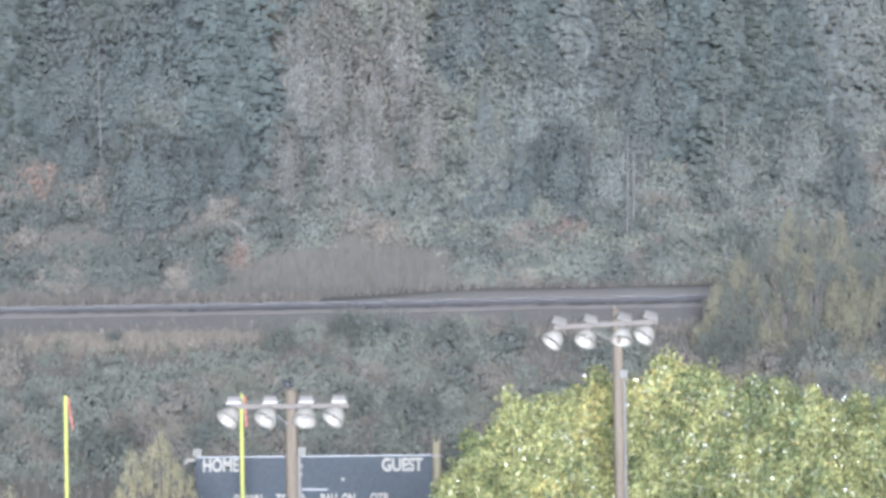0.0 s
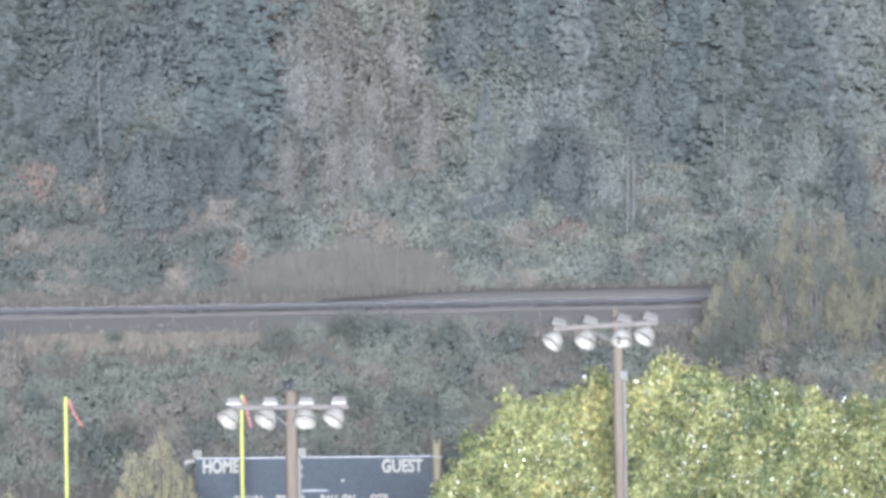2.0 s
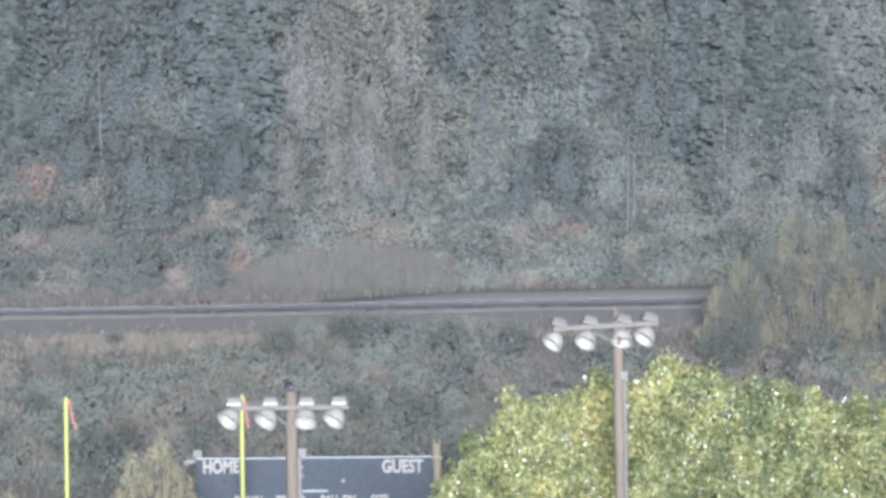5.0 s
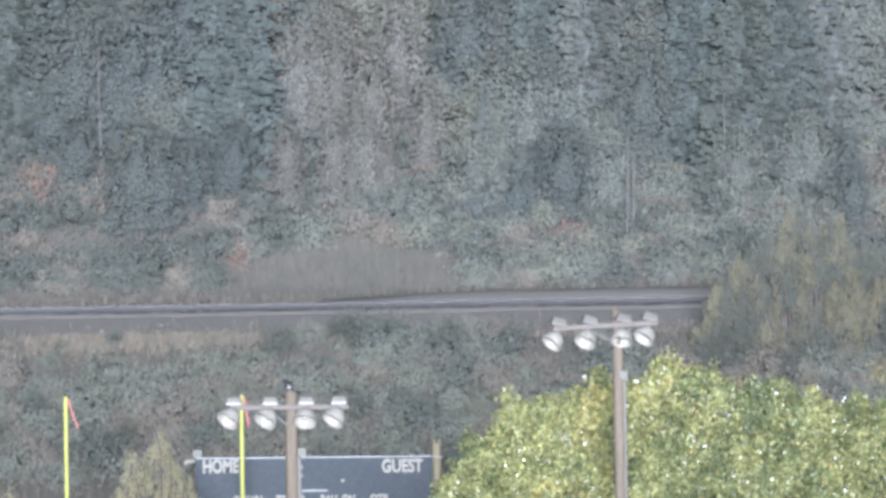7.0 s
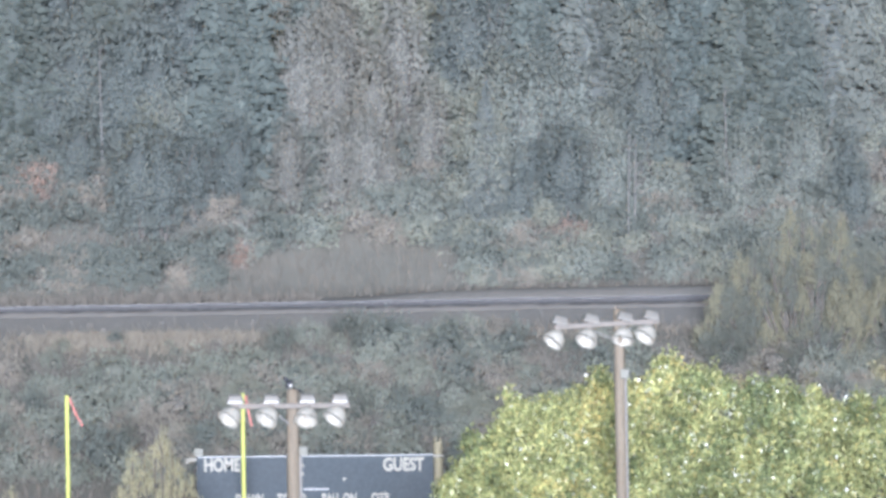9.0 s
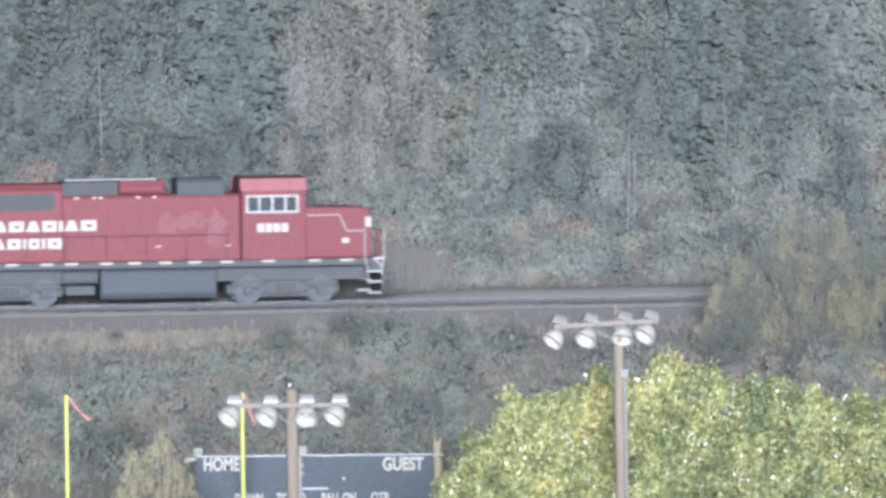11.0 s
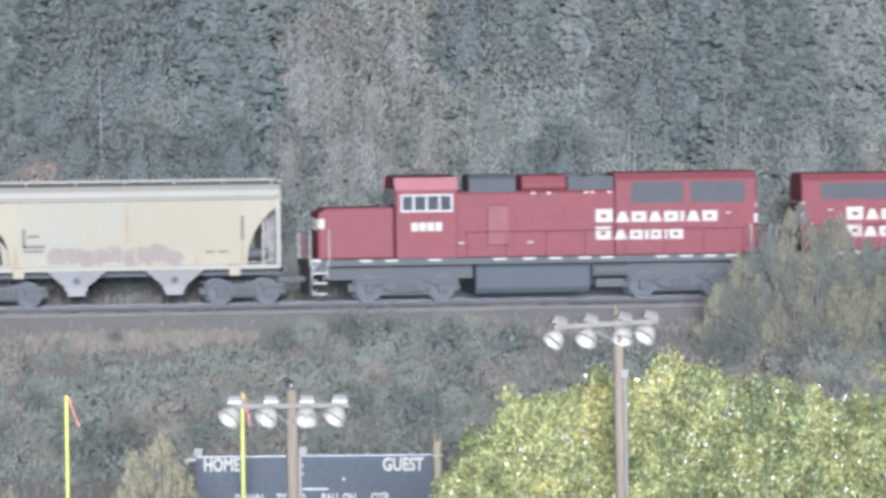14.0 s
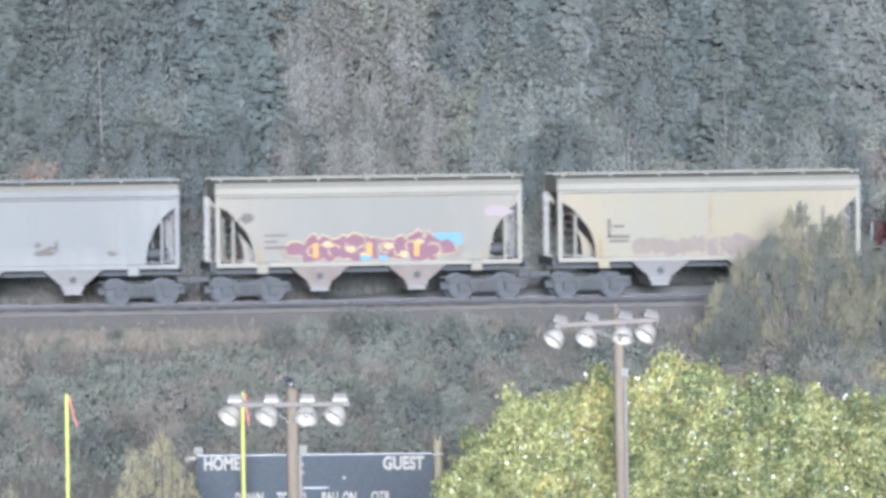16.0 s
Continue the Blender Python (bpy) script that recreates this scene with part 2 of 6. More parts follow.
L_OLIVE = leafy("olive_bush_leaves", (0.248, 0.262, 0.227), (0.259, 0.271, 0.234), (0.270, 0.282, 0.241), rough=0.8, through_light=0.64, spread=0.1, gloss=0.1)
L_RUST = leafy("rusty_autumn_leaves", (0.19, 0.155, 0.138), (0.225, 0.174, 0.150), (0.255, 0.196, 0.165), rough=0.8, through_light=0.4, spread=0.16, gloss=0.1)
L_BROWN = leafy("brown_dry_brush", (0.254, 0.244, 0.226), (0.265, 0.256, 0.235), (0.281, 0.268, 0.243), rough=0.8, through_light=0.64, spread=0.1, gloss=0.1)
L_DEEP = leafy("deep_blue_green_leaves", (0.159, 0.183, 0.179), (0.167, 0.190, 0.186), (0.174, 0.199, 0.192), rough=0.8, through_light=0.64, spread=0.1, gloss=0.1)
L_TAUPE = leafy("grey_brown_turning_leaves", (0.230, 0.237, 0.220), (0.240, 0.243, 0.227), (0.251, 0.254, 0.234), rough=0.8, through_light=0.64, spread=0.1, gloss=0.1)
L_STRAW = leafy("straw_grass", (0.120, 0.114, 0.104), (0.140, 0.132, 0.119), (0.180, 0.168, 0.150), rough=0.7)


# ---- mesh helpers ----
def mesh_of(name, bm, material, smooth=False):
    me = bpy.data.meshes.new(name)
    bmesh.ops.recalc_face_normals(bm, faces=bm.faces[:])
    bm.to_mesh(me)
    bm.free()
    me.materials.append(material)
    if smooth:
        me.shade_smooth()
    return me


def part(name, bm, material, parent, label="", smooth=False, at=None):
    ob = new(name, mesh_of(name, bm, material, smooth))
    ob.parent = parent
    if at is not None:
        ob.matrix_basis = at
    return tagged(ob, label)


def again(ob, parent, at):
    """One more part on the same mesh."""
    o = new(ob.name.split(".")[0], ob.data)
    o.parent = parent
    o.matrix_basis = at
    return o


def thing(name, label, category, m=None, group="", kind=""):
    ob = new(name)
    ob.empty_display_size = 0.2
    if m is not None:
        ob.matrix_basis = m
    return tagged(ob, label, category, group, kind)


def box(bm, x0, x1, y0, y1, z0, z1, bevel=0.0, m=None):
    made = bmesh.ops.create_cube(bm, size=1.0)["verts"]
    t = Matrix.Translation(((x0 + x1) / 2, (y0 + y1) / 2, (z0 + z1) / 2)) @ Matrix.Diagonal((x1 - x0, y1 - y0, z1 - z0, 1))
    bmesh.ops.transform(bm, matrix=(m @ t if m is not None else t), verts=made)
    if bevel:
        edges = list({e for v in made for e in v.link_edges})
        bmesh.ops.bevel(bm, geom=edges, offset=bevel, segments=2, affect="EDGES", profile=0.5)
    return bm


def rod(bm, a, b, r0, r1=None, sides=8):
    a, b = Vector(a), Vector(b)
    r1 = r0 if r1 is None else r1
    t = Matrix.Translation((a + b) / 2) @ (b - a).to_track_quat("Z", "Y").to_matrix().to_4x4()
    bmesh.ops.create_cone(bm, cap_ends=True, segments=sides, radius1=r0, radius2=r1, depth=(b - a).length, matrix=t)
    return bm


def prism(bm, outline, y0, y1):
    """An outline of (x, z) points drawn out from y0 to y1."""
    front = [bm.verts.new((x, y0, z)) for x, z in outline]
    back = [bm.verts.new((x, y1, z)) for x, z in outline]
    n = len(outline)
    bm.faces.new(front)
    bm.faces.new(back[::-1])
    for i in range(n):
        bm.faces.new((front[i], back[i], back[(i + 1) % n], front[(i + 1) % n]))
    return bm


def loft(bm, outline, x0, x1):
    """An outline of (y, z) points drawn out from x0 to x1."""
    front = [bm.verts.new((x0, y, z)) for y, z in outline]
    back = [bm.verts.new((x1, y, z)) for y, z in outline]
    n = len(outline)
    bm.faces.new(front)
    bm.faces.new(back[::-1])
    for i in range(n):
        bm.faces.new((front[i], back[i], back[(i + 1) % n], front[(i + 1) % n]))
    return bm


def lathe(bm, profile, sides=20, m=None):
    rings = []
    for r, z in profile:
        rings.append([bm.verts.new((r * math.cos(a), r * math.sin(a), z)) for a in (2 * math.pi * i / sides for i in range(sides))])
    for lo, hi in zip(rings, rings[1:]):
        for i in range(sides):
            bm.faces.new((lo[i], lo[(i + 1) % sides], hi[(i + 1) % sides], hi[i]))
    if m is not None:
        bmesh.ops.transform(bm, matrix=m, verts=[v for ring in rings for v in ring])
    return bm


def B():
    return bmesh.new()


def leaf_mesh(name, centres, along, side, length, width, material, fold=0.25, mass=None, plain=False):
    """Many small folded leaves in one mesh, from arrays."""
    c = np.asarray(centres, float)
    along = along / np.maximum(np.linalg.norm(along, axis=1, keepdims=True), 1e-6)
    nrm = np.cross(along, side)
    nrm /= np.maximum(np.linalg.norm(nrm, axis=1, keepdims=True), 1e-6)
    wid = np.cross(nrm, along)
    length, width = np.asarray(length)[:, None], np.asarray(width)[:, None]
    v = np.stack([c - along * length / 2, c + wid * width / 2 + nrm * width * fold, c + along * length / 2, c - wid * width / 2 + nrm * width * fold], 1)
    n = len(c)
    base = (np.arange(n) * 4)[:, None]
    f = np.concatenate([base + [0, 1, 2], base + [0, 2, 3]], 1).reshape(-1, 3)
    if plain:
        v = np.stack([c - along * length / 2 - wid * width / 2, c - along * length / 2 + wid * width / 2, c + along * length / 2], 1)
        f = np.arange(n * 3).reshape(-1, 3)
    me = bpy.data.meshes.new(name)
    v, f = v.reshape(-1, 3), f.tolist()
    if mass:
        f += [[i + len(v) for i in q] for q in mass[1]]
        v = np.concatenate([v, mass[0]])
    me.from_pydata(v.tolist(), [], f)
    me.materials.append(material)
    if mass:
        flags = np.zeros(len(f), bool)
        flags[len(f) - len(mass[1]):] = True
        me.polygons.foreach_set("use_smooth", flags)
        me.materials.append(FILLERS[material])
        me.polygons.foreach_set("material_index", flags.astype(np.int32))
    return me


def grid_faces(rows, cols):
    return [[i * cols + j, i * cols + (j + 1) % cols, (i + 1) * cols + (j + 1) % cols, (i + 1) * cols + j] for i in range(rows - 1) for j in range(cols)]


def leaf_mass(rng, H, W, fill=0.8, rows=9, cols=14):
    """A lumpy filler mass inside a bush, closing its dark gaps: points and faces."""
    o = Vector(rng.uniform(0, 50, 3))
    pts = []
    for i in range(rows):
        p = -1.45 + 2.95 * i / (rows - 1)
        for j in range(cols):
            a = 2 * math.pi * (j + 0.5 * (i % 2)) / cols
            d = Vector((math.cos(p) * math.cos(a), math.cos(p) * math.sin(a), math.sin(p)))
            r = fill * (1 + 0.34 * noise.noise(d * 1.7 + o) + 0.2 * noise.noise(d * 4.5 + o))
            pts.append((d.x * r * W * 0.5, d.y * r * W * 0.5, max(0.0, d.z * r * H * 0.48 + H * 0.48)))
    return np.array(pts), grid_faces(rows, cols)


def join_masses(found):
    pts, faces, n = [], [], 0
    for p, f in found:
        pts.append(p)
        faces += [[i + n for i in q] for q in f]
        n += len(p)
    return np.concatenate(pts), faces


RNG = np.random.default_rng(7)
LIGHTWARD = np.array([0.08, -0.86, 0.5])


def unit_dirs(n):
    d = RNG.normal(size=(n, 3))
    return d / np.linalg.norm(d, axis=1, keepdims=True)


def clumps(lobes, per_lobe, per_clump, clump_size):
    """Points in small clumps on the outer shells of ellipsoids (centre, radii)."""
    out, owner, face = [], [], []
    for i, (c, r) in enumerate(lobes):
        n = int(per_lobe * (r[0] * r[1] * r[2]) ** (2 / 3))
        d = unit_dirs(n)
        d[:, 2] = np.where(d[:, 2] < -0.5, -d[:, 2], d[:, 2])
        k = np.array(c) + d * np.array(r) * RNG.uniform(0.62, 1.04, (n, 1))
        p = k[:, None, :] + RNG.normal(size=(n, per_clump, 3)) * clump_size
        out.append(p.reshape(-1, 3))
        face.append(np.repeat(d, per_clump, 0))
        owner.append(np.full(n * per_clump, i))
    return np.concatenate(out), np.concatenate(owner), np.concatenate(face)


# ---- the track's line: s along it, v across it, rail top 13.05 m up ----
TRACK = pose(0, 300.2, 0, 0, 0, 9)
RAIL_Z = 13.05


def smooth(a, b, x):
    t = min(1.0, max(0.0, (x - a) / (b - a)))
    return t * t * (3 - 2 * t)


def height(s, v):
    z = min(12.2, max(0.0, (v + 40.5) * 0.3935))
    if v > -9.5:
        z = 12.2 + 0.55 * min(1.0, (v + 9.5) / 7.7) + 0.15 * smooth(3, 8, v)
    z += 0.26 * smooth(3.2, 5.2, v) * (1 - smooth(7, 8.5, v)) * smooth(-6, 4, s)
    if v > 8:
        z += min((v - 8) * 0.52, 95 + (v - 190) * 0.05 if v > 190 else 95)
    if v < -225:
        z += 24 * smooth(-225, -285, v)
    rough = 1.0 if (v < -10 and v > -42) or v > 9 else 0.12
    z += rough * (0.35 * noise.noise((s * 0.15, v * 0.15, 3.1)) + 0.16 * noise.noise((s * 0.6, v * 0.6, 7.7)))
    if abs(v) > 300 or abs(s) > 300:
        z += 6 * noise.noise((s * 0.004, v * 0.004, 1.3)) * min(1, (max(abs(v), abs(s)) - 300) / 300)
    return z


def place(s, v, dz=0.0, turn=0.0):
    """A pose standing on the ground at s, v."""
    p = TRACK @ Vector((s, v, height(s, v) + dz))
    return pose(p.x, p.y, p.z, 0, 0, turn)


# ---- ground ----
def make_ground():
    ss = sorted({round(a, 2) for a in [*np.arange(-48, 48.1, 1.0), *(sg * (48 + 6 * i ** 2.2) for sg in (-1, 1) for i in range(1, 15))]})
    vv = sorted({round(a, 2) for a in [*np.arange(-46, 60.1, 0.9), *(60 + 5 * i ** 2 for i in range(1, 21)), *(-46 - 4 * i for i in range(1, 70)), *(-322 - 5 * i ** 2.0 for i in range(1, 20))]})
    verts = [(s, v, height(s, v)) for v in vv for s in ss]
    n = len(ss)
    faces = [(j * n + i, j * n + i + 1, (j + 1) * n + i + 1, (j + 1) * n + i) for j in range(len(vv) - 1) for i in range(n - 1)]
    me = bpy.data.meshes.new("ground")
    me.from_pydata(verts, [], faces)
    me.shade_smooth()
    m, nt, nd, bsdf = nodes_of("valley_ground")
    tc = nt.nodes.new("ShaderNodeTexCoord")
    sep = nt.nodes.new("ShaderNodeSeparateXYZ")
    nt.links.new(tc.outputs["Object"], sep.inputs[0])
    wob = noise_node(nt, 0.5, 4)
    add = nt.nodes.new("ShaderNodeMath")
    add.operation = "MULTIPLY_ADD"
    add.inputs[1].default_value = 2.4
    nt.links.new(wob.outputs[0], add.inputs[0])
    nt.links.new(sep.outputs[1], add.inputs[2])
    across = add.outputs[0]
    grain = noise_node(nt, 14, 5)
    patch = noise_node(nt, 0.9, 4)
    gravel = ramp(nt, grain.outputs[0], [(0.3, (0.196, 0.184, 0.171)), (0.5, (0.222, 0.209, 0.194)), (0.72, (0.262, 0.247, 0.231))])
    brush = ramp(nt, patch.outputs[0], [(0.3, (0.075, 0.08, 0.065)), (0.5, (0.10, 0.096, 0.083)), (0.7, (0.125, 0.115, 0.10))])
    field = ramp(nt, patch.outputs[0], [(0.3, (0.055, 0.075, 0.038)), (0.7, (0.085, 0.1, 0.06))])
    forest = ramp(nt, patch.outputs[0], [(0.3, (0.088, 0.088, 0.078)), (0.55, (0.102, 0.100, 0.088)), (0.75, (0.120, 0.114, 0.099))])

    def step(at, wide):
        k = nt.nodes.new("ShaderNodeMapRange")
        k.inputs[1].default_value, k.inputs[2].default_value = at - wide, at + wide
        nt.links.new(across, k.inputs[0])
        return k.outputs[0]
    col = mix(nt, step(-38.0, 0.8), field.outputs[0], brush.outputs[0])
    col = mix(nt, step(-8.1, 0.5), col, gravel.outputs[0])
    near = nt.nodes.new("ShaderNodeMapRange")
    near.inputs[1].default_value, near.inputs[2].default_value = -9, 0
    near.inputs[3].default_value, near.inputs[4].default_value = 5.2, 0
    nt.links.new(sep.outputs[0], near.inputs[0])
    back = nt.nodes.new("ShaderNodeMath")
    nt.links.new(across, back.inputs[0])
    nt.links.new(near.outputs[0], back.inputs[1])
    across = back.outputs[0]
    col = mix(nt, step(8.2, 0.7), col, forest.outputs[0])
    col = mix(nt, 0.5, col, ramp(nt, grain.outputs[0], [(0.3, (0.75, 0.75, 0.75)), (0.7, (1.2, 1.2, 1.2))]).outputs[0], "MULTIPLY")
    nt.links.new(col, bsdf.inputs["Base Color"])
    bsdf.inputs["Roughness"].default_value = 0.95
    bp = nt.nodes.new("ShaderNodeBump")
    bp.inputs["Strength"].default_value, bp.inputs["Distance"].default_value = 0.5, 0.06
    nt.links.new(grain.outputs[0], bp.inputs["Height"])
    nt.links.new(bp.outputs[0], bsdf.inputs["Normal"])
    me.materials.append(m)
    ob = new("ground", me)
    ob.matrix_basis = TRACK
    tagged(ob, "valley ground with a playing field, gravel rail bench and wooded slope", "ground", kind="structure")


make_ground()


# ---- railway track ----
def make_track():
    track = thing("railway_track", "single railway track with dark rusty rails on grey gravel ballast", "railway track", TRACK @ pose(0, 0, RAIL_Z), kind="structure")
    half = 420
    for y in (-0.755, 0.755):
        bm = B()
        loft(bm, [(y - 0.07, -0.18), (y + 0.07, -0.18), (y + 0.07, -0.16), (y + 0.012, -0.14), (y + 0.012, -0.045), (y + 0.036, -0.035), (y + 0.036, -0.008),
                  (y - 0.036, -0.008), (y - 0.036, -0.035), (y - 0.012, -0.045), (y - 0.012, -0.14), (y - 0.07, -0.16)], -half, half)
        r = part("rail", bm, M_RAIL, track)
        bm = B()
        box(bm, -half, half, y - 0.033, y + 0.033, -0.0079, 0.0)
        part("rail_head", bm, M_RAILTOP, r, "polished steel rail head")
    bm = B()
    n = 420
    prof = [(-2.9, -0.72), (-1.75, -0.22), (-1.5, -0.165), (1.5, -0.165), (1.75, -0.22), (2.9, -0.72)]
    rows = []
    for i in range(n + 1):
        s = -60 + 120 * i / n
        rows.append([bm.verts.new((s, y + 0.05 * noise.noise((s * 1.5, y, 0.3)), z + 0.05 * noise.noise((s * 2, y * 3, 2.0)))) for y, z in prof])
    for a, b in zip(rows, rows[1:]):
        for i in range(len(prof) - 1):
            if i != 2:
                bm.faces.new((a[i], b[i], b[i + 1], a[i + 1]))
    for sg in (-1, 1):
        ends = [[bm.verts.new((sg * s, y, z)) for y, z in prof] for s in (60, half)]
        for i in range(len(prof) - 1):
            bm.faces.new((ends[0][i], ends[1][i], ends[1][i + 1], ends[0][i + 1]))
    bed = B()
    rows = []
    for i in range(n + 1):
        s = -60 + 120 * i / n
        rows.append([bed.verts.new((s, y, -0.168 + 0.02 * noise.noise((s * 2, y * 3, 2.0)))) for y in (-1.52, -0.75, 0, 0.75, 1.52)])
    for a, b in zip(rows, rows[1:]):
        for i in range(4):
            bed.faces.new((a[i], b[i], b[i + 1], a[i + 1]))
    dark_bed = surface("oily_ballast", (0.094, 0.092, 0.092), (0.120, 0.116, 0.113), scale=1.2, fine=18, rough=0.95, bump=0.6)
    part("track_bed", bed, dark_bed, track, "darker ballast between the rails")
    ballast = surface("ballast_gravel", (0.147, 0.139, 0.129), (0.125, 0.117, 0.109), grime=(0.145, 0.138, 0.129), scale=1.5, fine=18, rough=0.95, bump=0.8)
    part("ballast", bm, ballast, track, "grey gravel ballast shoulder")
    bm = B()
    box(bm, -0.115, 0.115, -1.28, 1.28, -0.33, -0.155, 0.01)
    tie = part("tie", bm, M_TIE, track, at=pose(-60, 0, 0))
    for i in range(1, 220):
        again(tie, track, pose(-60 + 0.55 * i, 0, RNG.uniform(-0.01, 0.01), 0, 0, RNG.uniform(-1, 1)))


make_track()


# ---- train ----
def wheelset(parent, radius, at):
    bm = B()
    rod(bm, (0, -1.0, 0), (0, 1.0, 0), 0.085, sides=10)
    for sg in (-1, 1):
        rod(bm, (0, sg * 0.69, 0), (0, sg * 0.83, 0), radius, sides=28)
        rod(bm, (0, sg * 0.66, 0), (0, sg * 0.69, 0), radius + 0.028, sides=28)
        rod(bm, (0, sg * 0.83, 0), (0, sg * 0.845, 0), radius * 0.8, radius * 0.72, sides=24)
        rod(bm, (0, sg * 0.84, 0), (0, sg * 0.92, 0), 0.14, sides=12)
    return part("wheelset", bm, M_STEEL, parent, at=at)


def truck(parent, name, x, half_base, radius, sets):
    """A bogie with side frames, springs, journal boxes and two wheelsets."""
    bm = B()
    L = half_base + 0.55
    for sg in (-1, 1):
        y0, y1 = sg * 0.93, sg * 1.10
        ya, yb = min(y0, y1), max(y0, y1)
        zt = radius + 0.34
        prism(bm, [(-L, zt), (L, zt), (L, zt - 0.16), (half_base + 0.25, zt - 0.2), (half_base - 0.3, zt - 0.22), (0.55, radius - 0.14), (-0.55, radius - 0.14),
                   (-half_base + 0.3, zt - 0.22), (-half_base - 0.25, zt - 0.2), (-L, zt - 0.16)], ya, yb)
        for w in (-half_base, half_base):
            box(bm, w - 0.17, w + 0.17, min(sg * 0.95, sg * 1.18), max(sg * 0.95, sg * 1.18), radius - 0.17, radius + 0.17, 0.02)
        for k in (-0.32, -0.11, 0.11, 0.32):
            rod(bm, (k, sg * 1.08, radius - 0.1), (k, sg * 1.08, radius + 0.22), 0.085, sides=8)
    box(bm, -0.25, 0.25, -0.95, 0.95, radius - 0.05, radius + 0.3)
    box(bm, -half_base + 0.1, half_base - 0.1, -0.6, 0.6, 0.22, radius + 0.25, 0.05)
    box(bm, -L - 0.2, L + 0.2, -0.5, 0.5, 0.35, radius + 0.2, 0.05)
    for sg in (-1, 1):
        box(bm, sg * L - 0.08, sg * L + 0.08, -0.95, 0.95, radius + 0.15, radius + 0.3)
        rod(bm, (sg * (half_base - 0.1), -1.16, radius + 0.05), (sg * 0.6, -1.16, radius + 0.3), 0.03)
        rod(bm, (sg * (half_base - 0.1), 1.16, radius + 0.05), (sg * 0.6, 1.16, radius + 0.3), 0.03)
    t = part("truck", bm, M_BLACK, parent, "grimy black bogie", at=pose(x, 0, 0))
    for w in (-half_base, half_base):
        sets.append((wheelset(t, radius, pose(w, 0, radius)), w, radius))


def coupler(parent, x, sg):
    bm = B()
    box(bm, min(x, x + sg * 0.55), max(x, x + sg * 0.55), -0.1, 0.1, 0.78, 0.98, 0.02)
    box(bm, min(x + sg * 0.42, x + sg * 0.62), max(x + sg * 0.42, x + sg * 0.62), -0.18, 0.14, 0.72, 1.04, 0.05)
    rod(bm, (x + sg * 0.1, 0.3, 0.95), (x + sg * 0.5, 0.25, 0.5), 0.03)
    part("coupler", bm, M_BLACK, parent)


LETTERS_TOP = [(0.0, 0.66, 1.0), (0.70, 0.55, 0.8), (1.28, 0.58, 0.8), (1.89, 0.55, 0.8), (2.47, 0.56, 0.8), (3.06, 0.19, 0.8), (3.28, 0.56, 0.8), (3.87, 0.60, 0.8)]
LETTERS_LOW = [(0.0, 0.60, 1.0), (0.63, 0.55, 0.8), (1.21, 0.52, 0.8), (1.76, 0.18, 0.8), (1.97, 0.44, 0.8), (2.44, 0.18, 0.8), (2.65, 0.55, 0.8)]


def blob(x, z, rx, rz, seed, n=18, rough=0.25):
    return [(x + rx * math.cos(a) * (1 + rough * noise.noise((math.cos(a) * 2 + seed, math.sin(a) * 2, seed))),
             z + rz * math.sin(a) * (1 + rough * noise.noise((math.cos(a) * 2, math.sin(a) * 2 + seed, seed + 5)))) for a in (2 * math.pi * i / n for i in range(n))]


